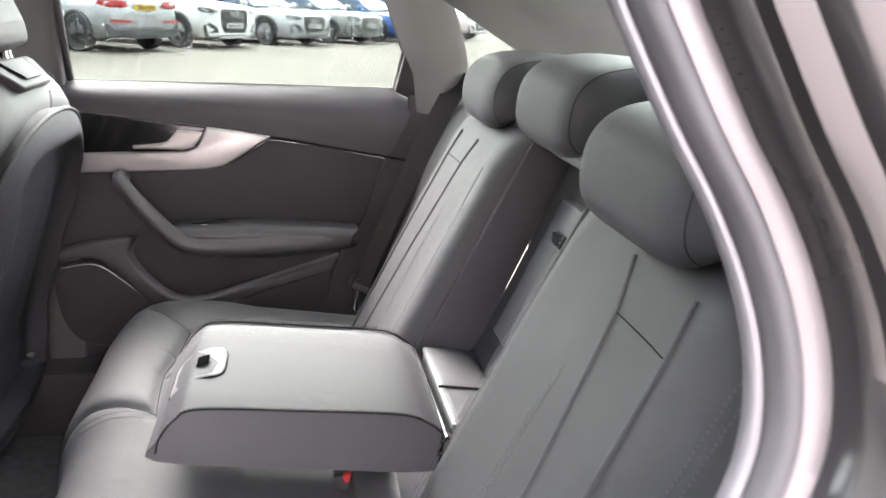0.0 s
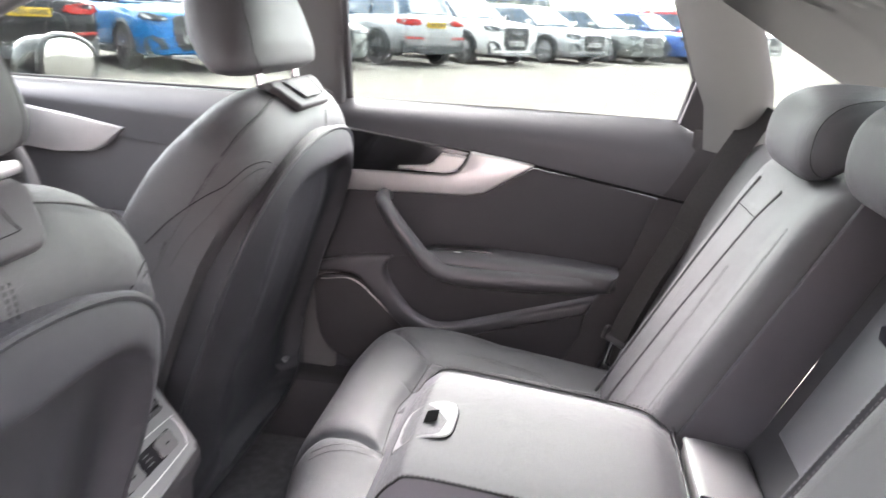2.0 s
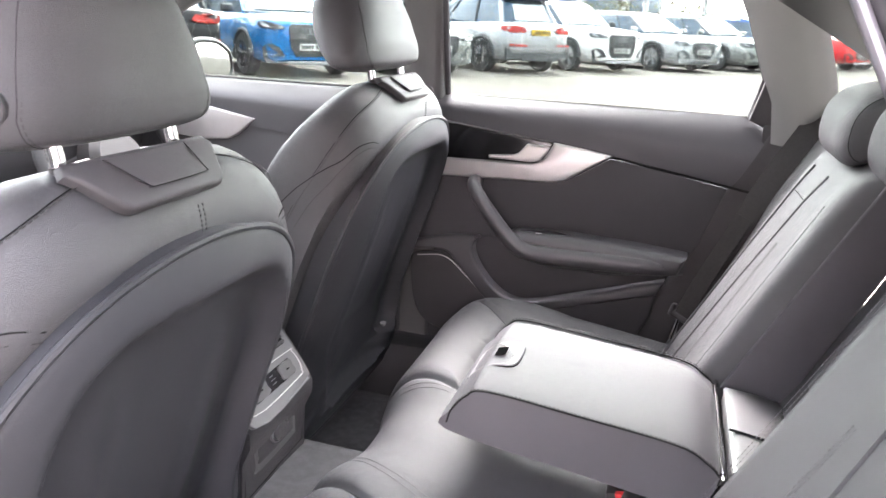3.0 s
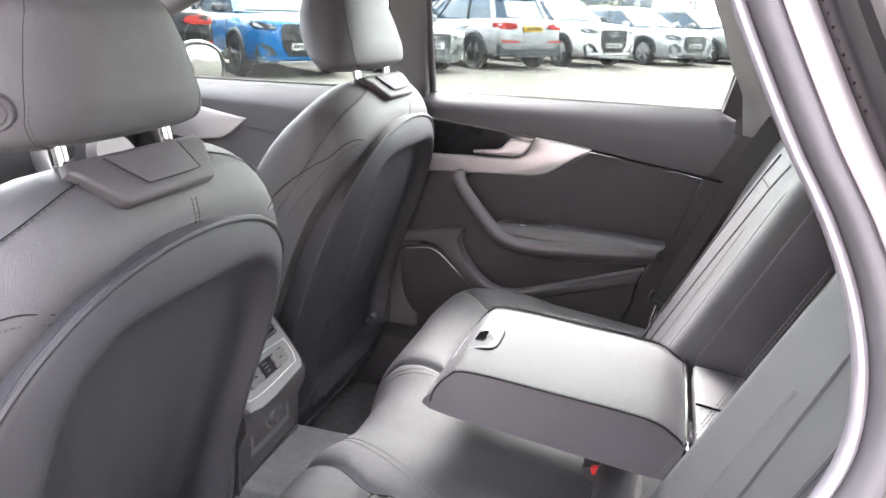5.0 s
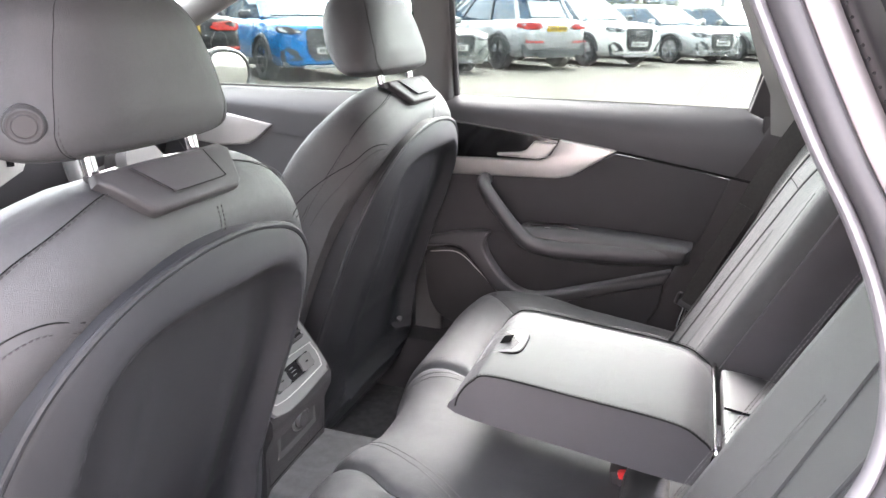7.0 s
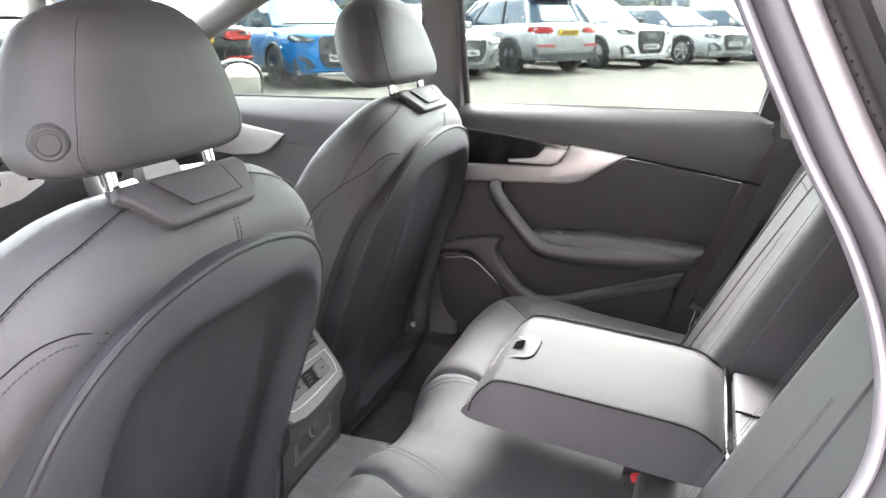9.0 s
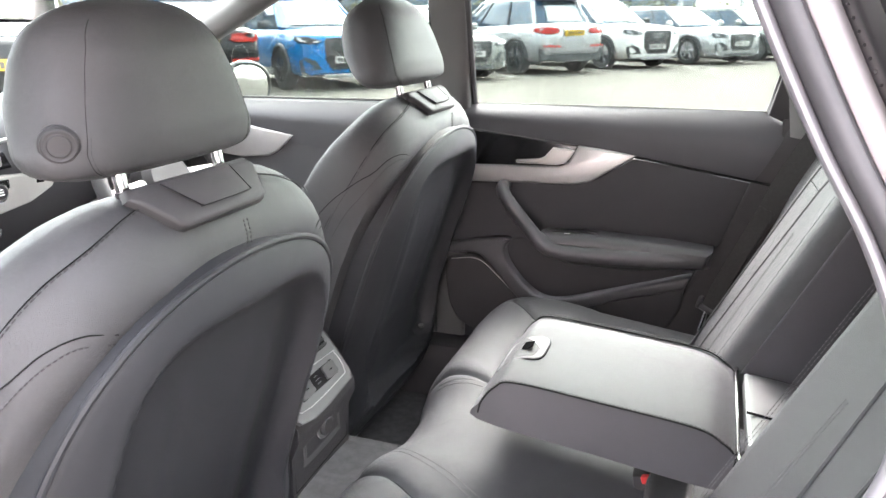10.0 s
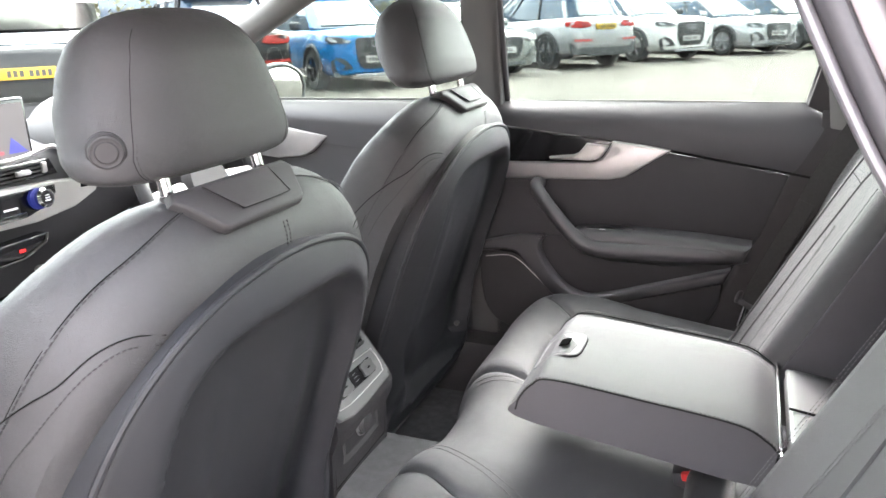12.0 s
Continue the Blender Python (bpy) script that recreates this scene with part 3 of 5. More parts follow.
def front_seat(loc):
    seat = thing("front_seat", (0, 0, 0.28), "front car seat in grey-black leather with a moulded back shell", "car seat", "front seats")
    # slices across the width: rear line, round top, front line
    W = 0.262

    def top_z(s):
        return steps(abs(s), [(0.0, 1.008), (0.1, 1.006), (0.14, 0.999), (0.17, 0.988), (0.2, 0.972), (0.225, 0.952), (0.245, 0.92), (0.257, 0.87), (0.262, 0.8)])

    def slice_pts(s):
        a = abs(s)
        zt = top_z(s)
        side = max(0.0, (a - 0.15) / (W - 0.15))
        cave = 0.03 * side**3
        thick = 0.11 + 0.05 * min(1.0, side * 1.6)
        tt = 0.085
        pts = []
        for k in range(15):
            z = lerp(0.42, zt - 0.075, k / 14)
            pts.append(Vector((rim_x(z) - 0.012 - cave, s, z)))
        b = pts[-1]
        x0, x1 = b.x, b.x - 0.02 - tt
        cx, rx = (x0 + x1) / 2, (x0 - x1) / 2
        for k in range(1, 13):
            t = k / 13 * math.pi
            pts.append(Vector((cx + rx * math.cos(t) - 0.015 * math.sin(t), s, b.z + 0.075 * math.sin(t) ** 0.75)))
        for k in range(12):
            z = lerp(zt - 0.075, 0.42, k / 11)
            th = lerp(tt, thick, min(1.0, (zt - 0.075 - z) / 0.16))
            pts.append(Vector((rim_x(z) - 0.032 - cave - th, s, z)))
        return pts

    bm = bmesh.new()
    loops = []
    for k in range(-24, 25):
        s = W * math.sin(k / 24 * math.pi / 2)
        loops.append(slice_pts(s))
    rings(bm, loops)
    back = part("backrest", bm, LEATHER, seat)
    # hard shell over the rear
    half = [(0.0, 0.944), (0.055, 0.94), (0.115, 0.926), (0.165, 0.9), (0.205, 0.862), (0.232, 0.81), (0.246, 0.755), (0.25, 0.68), (0.25, 0.58), (0.246, 0.48), (0.236, 0.4), (0.2, 0.345)]
    out = [(s - 0.024 * max(0.0, 1 - ((z - 0.68) / 0.2) ** 2), z) for s, z in half] + [(-s, z) for s, z in reversed(half[1:])]
    o = smooth2(out, 5)
    cz = 0.70

    def ring(k, back_off):
        lp = []
        for s, z in o:
            ss_, zz = s * k, cz + (z - cz) * k
            lp.append(Vector((rim_x(z) + back_off(ss_, zz, k), ss_, zz)))
        return lp

    def bulge(s, z, k):
        """The shell swells back from its rim, then dips into a knee scoop."""
        body = 0.045 * (1 - k**4)
        r = (abs(s) / 0.176) ** 4 + (abs(z - 0.64) / 0.245) ** 4
        scoop = 0.044 / (1 + math.exp((r - 1.0) * 18.0 if r > 1 else (r - 1.0) * 8.0))
        ridge = 0.007 * math.exp(-((abs(s) - 0.085) / 0.022) ** 2) * max(0.0, 1 - (max(z - 0.7, 0.0) / 0.16) ** 2)
        return body - scoop + ridge

    ks = [1.0] + [0.98 - 0.02 * k for k in range(48)]
    loops = [[v + Vector((-0.035, 0, 0)) for v in ring(1.0, lambda s, z, k: 0)], [v + Vector((-0.004, 0, 0)) for v in ring(1.0, lambda s, z, k: 0)]]
    loops += [ring(0.994, lambda s, z, k: 0.004)]
    loops += [ring(0.985, lambda s, z, k: 0.004)]
    for k in ks[1:]:
        loops.append([Vector((lerp(rim_x(z0), rim_x(p.z), 1.0) + bulge(p.y, p.z, k) + 0.003, p.y, p.z)) for p, (s0, z0) in zip(ring(k, lambda s, z, q: 0), o)])
    bm = bmesh.new()
    rings(bm, loops, caps=(False, True))
    sh = part("back_shell", bm, SHELL, seat, "black moulded plastic back shell with a knee scoop")
    rimline = [Vector((rim_x(z) + 0.003, s * 0.996, cz + (z - cz) * 0.996)) for s, z in o]
    part("shell_rim", tube(rimline, 0.004, 8, closed=True), SHELL, sh)
    # cover plate below the head restraint
    def plate_at(u, v, d):
        x = -0.489 - 0.55 * (v - 0.965) - 14.0 * max(0, v - 0.975) ** 2 - 0.9 * u * u
        return Vector((x + 0.8 * d, u, v + 0.6 * d))

    bd = [(-0.093, 1.004), (-0.086, 0.999), (-0.067, 0.978), (-0.059, 0.974), (0.059, 0.974), (0.067, 0.978), (0.086, 0.999), (0.093, 1.004), (0.086, 1.011), (-0.086, 1.011)]
    cp = part("cover_plate", slab(bd, plate_at, 0.011, 0.004, 4), PLASTIC, seat, "black plastic cover plate with a raised field")
    fld = [(-0.052, 1.009), (-0.034, 0.989), (-0.029, 0.986), (0.04, 0.986), (0.046, 0.99), (0.05, 1.009)]
    part("raised_field", slab(fld, lambda u, v, d: plate_at(u, v, d + 0.0095), 0.0016, 0.0006), PLASTIC, cp)
    part("field_groove", tube(line([plate_at(u, v, 0.0112) for u, v in fld], 3), 0.0004, 6), SEAMD, cp)
    # seams on the leather
    def on_back(s, z, off=0.0015):
        a = abs(s)
        side = max(0.0, (a - 0.15) / (W - 0.15))
        zt = top_z(s)
        zz = min(z, zt - 0.03)
        x = rim_x(zz) - 0.012 - 0.05 * side**3
        if z > zt - 0.075:
            t = min(1.0, (z - (zt - 0.075)) / 0.075)
            x -= (0.055 + 0.04 * min(1, side * 1.6)) * (1 - math.sqrt(max(0, 1 - t * t)))
        return Vector((x + off, s, z))
    pair = line([on_back(0.006, 0.97), on_back(0.01, 0.956), on_back(0.013, 0.944)], 6)
    part("stitching", stitches(pair, 0.005, 0.003), SHADETHREAD, seat)
    part("stitching", stitches([p + Vector((0, 0.006, 0)) for p in pair], 0.005, 0.003), SHADETHREAD, seat)
    for sg in (-1, 1):
        run = line([(x + 0.001, sg * s, z + 0.001) for x, s, z in ((-0.526, 0.08, 0.999), (-0.522, 0.105, 0.994), (-0.519, 0.124, 0.989), (-0.519, 0.152, 0.979), (-0.526, 0.188, 0.963), (-0.535, 0.214, 0.943), (-0.55, 0.236, 0.913), (-0.568, 0.249, 0.88), (-0.6, 0.258, 0.83), (-0.63, 0.262, 0.77))], 6)
        part("shoulder_seam", tube(run, 0.0006, 6), SEAMD, seat)
        part("stitching", stitches([p + Vector((0.0045, sg * 0.001, 0.0005)) for p in run], 0.0065, 0.0042, 0.0007), SHADETHREAD, seat)
        arc = line([(x + 0.001, sg * s, z + 0.001) for x, s, z in ((-0.493, 0.155, 0.913), (-0.5, 0.184, 0.922), (-0.513, 0.21, 0.917), (-0.531, 0.233, 0.898), (-0.551, 0.246, 0.886), (-0.573, 0.253, 0.871), (-0.6, 0.258, 0.85), (-0.63, 0.262, 0.82))], 6)
        part("side_seam", tube(arc, 0.0007, 6), SEAMD, seat)
        low = line([(x + 0.001, sg * (s + 0.001), z) for x, s, z in ((-0.495, 0.158, 0.907), (-0.501, 0.191, 0.915), (-0.514, 0.215, 0.905), (-0.529, 0.234, 0.886), (-0.548, 0.248, 0.861), (-0.574, 0.257, 0.831), (-0.6, 0.262, 0.79))], 6)
        part("stitching", stitches(low, 0.005, 0.003), SHADETHREAD, seat)
    # head restraint: a deep wedge, its panel behind and rounded cheeks, on two chrome posts
    backs = [(1.02, -0.545), (1.03, -0.532), (1.06, -0.528), (1.1, -0.531), (1.135, -0.538), (1.16, -0.55), (1.18, -0.562)]
    fronts = [(1.02, -0.585), (1.035, -0.607), (1.06, -0.627), (1.09, -0.641), (1.125, -0.645), (1.15, -0.638), (1.18, -0.61)]
    widths = [(1.02, 0.145), (1.05, 0.146), (1.09, 0.134), (1.12, 0.122), (1.145, 0.11), (1.18, 0.09)]
    panel = [(1.02, 0.148), (1.05, 0.149), (1.09, 0.129), (1.12, 0.113), (1.145, 0.098), (1.18, 0.072)]
    lo_z, hi_z = 1.022, 1.177

    def head(a, s, grow=0.0):
        """A point of the pad: a runs round it, s from -1 at its foot to 1 at its crown."""
        z = lerp(lo_z, hi_z, (s + 1) / 2)
        f = max(0.0, 1 - abs(s) ** 6) ** 0.42 if s > 0 else max(0.0, 1 - abs(s) ** 14) ** 0.4
        c, d = math.cos(a), math.sin(a)
        xb, xf, w = steps(z, backs), steps(z, fronts), lerp(steps(z, widths), steps(z, panel), max(0.0, d) ** 0.5)
        u = math.copysign(abs(c) ** (0.52 if d > 0 else 0.8), c) * (w * lerp(1.0, f, 0.85) * (f > 0) + grow)
        mid = (xb + xf) / 2
        return Vector((mid + math.copysign(abs(d) ** (0.6 if d > 0 else 0.9), d) * ((xb - xf) / 2 * f + grow) - 0.7 * u * u, u + 0.008, z + grow * max(0.0, s) ** 4))

    bm = bmesh.new()
    rows = [math.sin(k / 20 * math.pi / 2) for k in range(-20, 21)]
    rings(bm, [[head(j / 72 * math.tau, q * 0.9995) for j in range(72)] for q in rows])
    hr = part("head_restraint", bm, LEATHER, seat, "rounded leather head restraint", sharp=75)
    for sg in (-1, 1):
        cheek = [head(math.pi / 2 - sg * steps(q, [(-1, 0.6), (-0.5, 0.7), (0.0, 0.79), (0.6, 0.86), (1, 0.9)]), q, 0.0003) for q in [math.sin(k / 40 * math.pi / 2) for k in range(-38, 37)]]
        part("seam", tube(cheek[4:-14], 0.0003, 6), SEAMD, hr)
        part("stitching", stitches([p + Vector((0.0006, -sg * 0.0035, 0)) for p in cheek[4:-14]], 0.0055, 0.0035), SHADETHREAD, hr)
        part("post", tube([(-0.545, sg * 0.07, 0.985), (-0.556, sg * 0.07, 1.045)], 0.0065, 14, up=(0, 1, 0)), CHROME, seat, "chrome head restraint post")
        part("post_sleeve", tube([(-0.544, sg * 0.07, 0.998), (-0.5455, sg * 0.07, 1.011)], 0.0105, 14, up=(0, 1, 0)), PLASTIC, seat)
    ba = Vector((0.72, -0.69, -0.05)).normalized()
    bp = Vector((-0.56, -0.121, 1.06)) - ba * 0.004
    bt = part("height_button", disc(bp, ba, 0.0165, 0.0125, 28, 0.005), PLASTIC, hr, "round black release button")
    part("button_ring", tube([bp + ba * 0.0105 + 0.0125 * (math.cos(k / 28 * math.tau) * ba.orthogonal().normalized() + math.sin(k / 28 * math.tau) * ba.cross(ba.orthogonal().normalized())) for k in range(28)], 0.0024, 8, closed=True, up=ba), PLASTIC, bt)
    part("button_cap", disc(bp + ba * 0.0105, ba, 0.0098, 0.0035, 28, 0.0012), PLASTIC, bt)
    # cushion and base
    bm = pillow(smooth2([(-1.12, -0.26), (-1.1, 0.0), (-1.12, 0.26), (-0.85, 0.265), (-0.7, 0.25), (-0.68, 0.0), (-0.7, -0.25), (-0.85, -0.265)]), lambda u, v, d: Vector((u, v, 0.5 + d - 0.08 * (u + 0.85))), 0.08, 0.1, p=6)
    part("cushion", bm, LEATHER, seat)
    part("seat_base", box(-0.9, 0, 0.35, 0.4, 0.4, 0.14, 0.02), PLASTIC, seat)
    part("back_skirt", box(-0.69, 0, 0.4, 0.04, 0.36, 0.1, 0.015, m=pose(0, 0, 0, 0, 15, 0)), PLASTIC, seat)
    part("release_tab", box(-0.61, 0.17, 0.465, 0.012, 0.04, 0.008, 0.003, m=pose(0, 0, 0, 20, 20, 0)), SATIN, seat)
    seat.matrix_basis = pose(*loc)
    return seat


near_seat = front_seat((0, -0.35, 0.28))
far_seat = copy_thing(near_seat, pose(-0.045, 0.385, 0.30))
for ob in [o for o in far_seat.children_recursive if o.name.startswith(("height_button", "button_cap", "button_ring"))]:
    bpy.data.objects.remove(ob)
for ob in far_seat.children:
    if ob.name.startswith("head_restraint"):  # set a little lower and further forward
        ob.scale = (1.07, 1.07, 1.07)
        ob.location += Vector((-0.58, 0, 0.82)) * -0.07 + Vector((-0.008, 0, 0.002))
        ob.matrix_basis = pose(-0.585, 0, 0.825, 0, -12, 0) @ pose(0.585, 0, -0.825) @ ob.matrix_basis


# ---- rear bench ----
def back_x(z):
    """Front face of the rear backrest."""
    return 0.008 + 0.5 * (z - 0.675)


def saddle(seat, yc, hw, label, back=0.0, lift=0.0):
    """A rear head restraint: flat front face, round top, reaching back over the backrest."""
    pr = smooth2([(x + 0.014 + back, z + lift) for x, z in ((0.12, 0.962), (0.104, 0.976), (0.1, 1.0), (0.106, 1.032), (0.126, 1.056), (0.16, 1.068), (0.21, 1.071), (0.3, 1.062), (0.33, 1.05), (0.29, 1.04), (0.21, 1.026), (0.17, 0.998), (0.145, 0.97))], 4)
    cx, cz = 0.179 + back, 1.03 + lift
    bm = bmesh.new()
    loops = []
    for k in range(-14, 15):
        t = math.sin(k / 14 * math.pi / 2)
        sc = max(0.02, (1 - abs(t) ** 6)) ** 0.36
        loops.append([Vector((cx + (x - cx) * sc, yc + hw * t, cz + (z - cz) * sc)) for x, z in pr])
    rings(bm, loops)
    h = part("head_restraint", bm, LEATHER, seat, label)
    for sg in (-1, 1):
        t = 0.86
        sc = (1 - t**6) ** 0.36
        run = [Vector((cx + (x - cx) * (sc + 0.012), yc + sg * hw * t, cz + (z - cz) * (sc + 0.012))) for x, z in pr[:36]]
        part("seam", tube(run, 0.0004, 6), SEAMD, h)
        part("stitching", stitches([p + Vector((0, -sg * 0.005, 0)) for p in run], 0.006, 0.0036), STITCH, h)


def rear_seat():
    seat = thing("bench_seat", (-0.1, 0, 0.28), "grey-black leather rear bench with its armrest folded down", "car bench")

    # cushion: one broad form with thigh rolls, hollows and sewn grooves
    creases = []  # runs of (x, y) with depth
    for sg, c1 in ((1, 0.117), (-1, 0.198)):
        edge = [(-0.56, 0.163), (-0.45, 0.161), (-0.394, 0.143), (-0.34, 0.117)] if sg > 0 else [(-0.56, -0.12), (-0.464, -0.148), (-0.41, -0.17), (-0.369, -0.196), (-0.34, -0.2)]
        creases.append((edge, 0.011, 0.006))
        creases.append(([(-0.356, sg * c1), (-0.364, sg * 0.24), (-0.355, sg * 0.3), (-0.344, sg * 0.39)], 0.011, 0.007))
        creases.append(([(-0.344, sg * 0.39), (-0.396, sg * 0.458), (-0.42, sg * 0.49)], 0.007, 0.006))
        creases.append(([(-0.344, sg * 0.39), (-0.25, sg * 0.39), (-0.1, sg * 0.39), (0.05, sg * 0.39)], 0.006, 0.007))
        for yy in (0.235, 0.308):
            creases.append(([(-0.36, sg * yy), (-0.335, sg * (yy - 0.008)), (-0.2, sg * (yy - 0.006)), (0.05, sg * yy)], 0.009, 0.006))
        creases.append(([(-0.35, sg * c1), (-0.2, sg * (c1 + 0.01)), (0.05, sg * (c1 + 0.01))], 0.006, 0.007))

    def groove(x, y):
        d = 0.0
        for run, depth, width in creases:
            best = 9.0
            for (ax, ay), (bx, by) in zip(run, run[1:]):
                ex, ey = bx - ax, by - ay
                t = max(0.0, min(1.0, ((x - ax) * ex + (y - ay) * ey) / (ex * ex + ey * ey)))
                best = min(best, (x - ax - t * ex) ** 2 + (y - ay - t * ey) ** 2)
            if best < 0.003:
                d = max(d, 0.75 * depth * math.exp(-best / width**2) + 0.5 * depth * math.exp(-best / (2.6 * width) ** 2))
        return d

    def cush(u, v):
        y = lerp(-0.62, 0.62, v)
        a = abs(y)
        front = -0.51 + 0.026 * math.exp(-(((y - 0.03) / 0.11) ** 4)) + 0.1 * max(0, a - 0.42)
        bol = 0.006 * math.exp(-(((a - 0.46) / 0.07) ** 2)) - 0.07 * max(0, (a - 0.5) / 0.1) ** 1.6
        hol = -0.016 * math.exp(-(((a - 0.27) / 0.1) ** 2))
        mid = -0.012 * math.exp(-((a / 0.11) ** 4))
        if u <= 0.4:  # round front edge
            ang = u / 0.4 * math.pi / 2
            rx = 0.11
            x = front + rx * (1 - math.cos(ang)) - 0.012 * math.sin(2 * ang)
            z = lerp(0.38, 0.592 + bol + mid, math.sin(ang) ** 0.9)
            return Vector((x + groove(x, y) * math.cos(ang), y, z - groove(x, y) * math.sin(ang)))
        t = (u - 0.4) / 0.6
        x = lerp(front + 0.11, 0.06, t)
        z = 0.592 + bol * (1 - 0.5 * t) + hol * min(1, t * 4) + mid - 0.062 * t**1.2 + 0.006 * math.sin(min(1, t * 3) * math.pi)
        return Vector((x, y, z - groove(x, y)))

    cu = part("cushion", grid(cush, 230, 400), LEATHER, seat, sharp=70)

    def at_c(x, y, off=0.001):
        v = (y + 0.62) / 1.24
        lo, hi = 0.0, 1.0
        for _ in range(30):
            m = (lo + hi) / 2
            if cush(m, v).x < x:
                lo = m
            else:
                hi = m
        return cush(lo, v) + Vector((0, 0, off))

    for run, depth, width in creases:
        pts = [p for p in line([(x, y, 0) for x, y in run], 8) if p.x > -0.49]
        if len(pts) > 2:
            part("seam", tube([at_c(p.x, p.y, 0.0002) for p in pts], 0.0009, 5), SEAMD, cu)
    for sg, t0, t1 in ((1, 0.118, 0.09), (-1, 0.085, 0.18)):
        for off in (0.0, 0.011):
            run = [at_c(lerp(-0.455, 0.0, k / 30), sg * (lerp(t0, t1, min(1, k / 12)) + off)) for k in range(31)]
            part("stitching", stitches(run, 0.006, 0.0038, 0.0006), STITCH, cu)
        for off in (0.0, 0.008):
            run = [at_c(x, sg * (y + off)) for x, y in ((-0.3, 0.425), (-0.26, 0.428), (-0.22, 0.43), (-0.18, 0.428), (-0.15, 0.42), (-0.135, 0.405), (-0.13, 0.39))]
            part("stitching", stitches(line(run, 6), 0.006, 0.0036), STITCH, cu)

    # outer backrests
    for sg in (1, -1):
        e = 0.0 if sg > 0 else 0.028
        o = smooth2([(0.125 + e, 0.60), (0.12 + e, 0.75), (0.12 + e, 0.9), (0.128 + e, 0.975), (0.2, 0.99), (0.3, 0.992), (0.41, 0.985), (0.455, 0.965), (0.485, 0.9), (0.5, 0.78), (0.5, 0.6), (0.485, 0.54), (0.3, 0.53), (0.15 + e, 0.54)], 5)

        def bk(u, v, d, sg=sg):
            a = u - 0.30
            bol = 0.012 * math.exp(-(((abs(a) - 0.165) / 0.06) ** 2)) if a < 0 else 0.004 * math.exp(-(((a - 0.13) / 0.045) ** 2))
            return Vector((back_x(v) + 0.063 - d - bol * min(1, d / 0.04) + 7.0 * max(0.0, u - 0.41) ** 2, sg * u, v))

        b = part("backrest", pillow(o, bk, 0.078, 0.0, p=14, q=0.5), LEATHER, seat)
        s_at = lambda u, v, off=0.001, bk=bk: bk(u, v, 0.0785 + off)
        # centre panel seams with the short bar below the head restraint
        vs = [0.56 + 0.02 * k for k in range(20)]
        for rows in ([(0.56, 0.352), (0.752, 0.334), (0.832, 0.319), (0.898, 0.308), (0.94, 0.286)], [(0.56, 0.414), (0.806, 0.407), (0.898, 0.4), (0.954, 0.388)]):
            part("welt", tube([s_at(steps(v, rows), v, -0.0014) for v in vs], 0.0032, 8), LEATHER, b)
        part("seam", tube([s_at(lerp(0.308, 0.4, k / 8), 0.898, 0.0003) for k in range(9)], 0.0007, 6), SEAMD, b)
        for uu in (0.168, 0.175, 0.274, 0.281, 0.458, 0.465):
            top = 0.93 if uu < 0.2 or uu > 0.4 else 0.85
            part("stitching", stitches([s_at(uu, v, 0.0005) for v in vs if v < top], 0.0055, 0.0034, 0.0005), STITCH, b)
        # side wing towards the door
        w = smooth2([(0.47, 0.5), (0.475, 0.75), (0.47, 0.9), (0.5, 0.962), (0.57, 0.968), (0.615, 0.93), (0.628, 0.75), (0.628, 0.5)], 5)
        part("side_wing", pillow(w, lambda u, v, d, sg=sg: Vector((back_x(v) + 0.068 + 0.18 * max(0.0, 0.75 - v) - d - 2.6 * max(0.0, u - 0.5) ** 2, sg * u, v)), 0.058, 0.0, p=12), LEATHER, seat)
        saddle(seat, sg * 0.297, 0.114, "low saddle-shaped leather head restraint", 0.0 if sg > 0 else -0.02, 0.005 if sg > 0 else -0.004)
    saddle(seat, 0.0, 0.112, "broad leather middle head restraint", 0.004, 0.018)
    # recess behind the folded armrest
    for sg in (1, -1):
        prof = [(0.012, 0.665), (0.09, 0.645), (0.215, 0.932), (0.165, 0.975)]
        part("recess_wall", slab(prof, lambda u, v, d, sg=sg: Vector((u, sg * (0.122 - d), v)), 0.006, 0.003), SIDEVINYL, seat)
    bm = bmesh.new()
    rings(bm, [[Vector((x, y, z)) for y in (-0.12, -0.04, 0.04, 0.12)] for x, z in ((0.02, 0.62), (0.05, 0.64), (0.085, 0.65), (0.115, 0.7), (0.19, 0.87), (0.225, 0.95), (0.25, 1.01))], closed=False, caps=(False, False))
    part("recess_back", bm, PLASTIC, seat)
    part("hatch_panel", slab([(-0.07, 0.71), (0.07, 0.71), (0.07, 0.9), (-0.07, 0.9)], lambda u, v, d: Vector((0.112 + 0.455 * (v - 0.7) - d, u, v)), 0.01, 0.004), SOFT, seat, "dark load-through hatch")
    part("hatch_lock", box(0.17, 0.0, 0.86, 0.012, 0.05, 0.018, 0.004), GLOSS, seat)
    part("hatch_pin", tube([(0.165, -0.045, 0.875), (0.15, -0.1, 0.885)], 0.004, 8), CHROME, seat)
    part("tray_joint", box(0.052, -0.02, 0.6725, 0.074, 0.0016, 0.003, m=pose(0, 0, 0, 0, 8, 0)), SEAMD, seat)
    part("tray_lip", tube([(0.02, -0.105, 0.668), (0.02, 0.105, 0.668)], 0.005, 8), SATIN, seat)
    part("recess_tray", box(0.052, 0, 0.656, 0.075, 0.215, 0.03, 0.01, m=pose(0, 0, 0, 0, 8, 0), seg=3), PALESATIN, seat, "satin grey tray in the armrest recess")
    pad = smooth2([(-0.104, -0.19), (-0.1, -0.1), (-0.098, -0.02), (-0.07, 0.0), (-0.042, 0.0), (-0.037, -0.03), (-0.038, -0.1), (-0.04, -0.19)], 4)
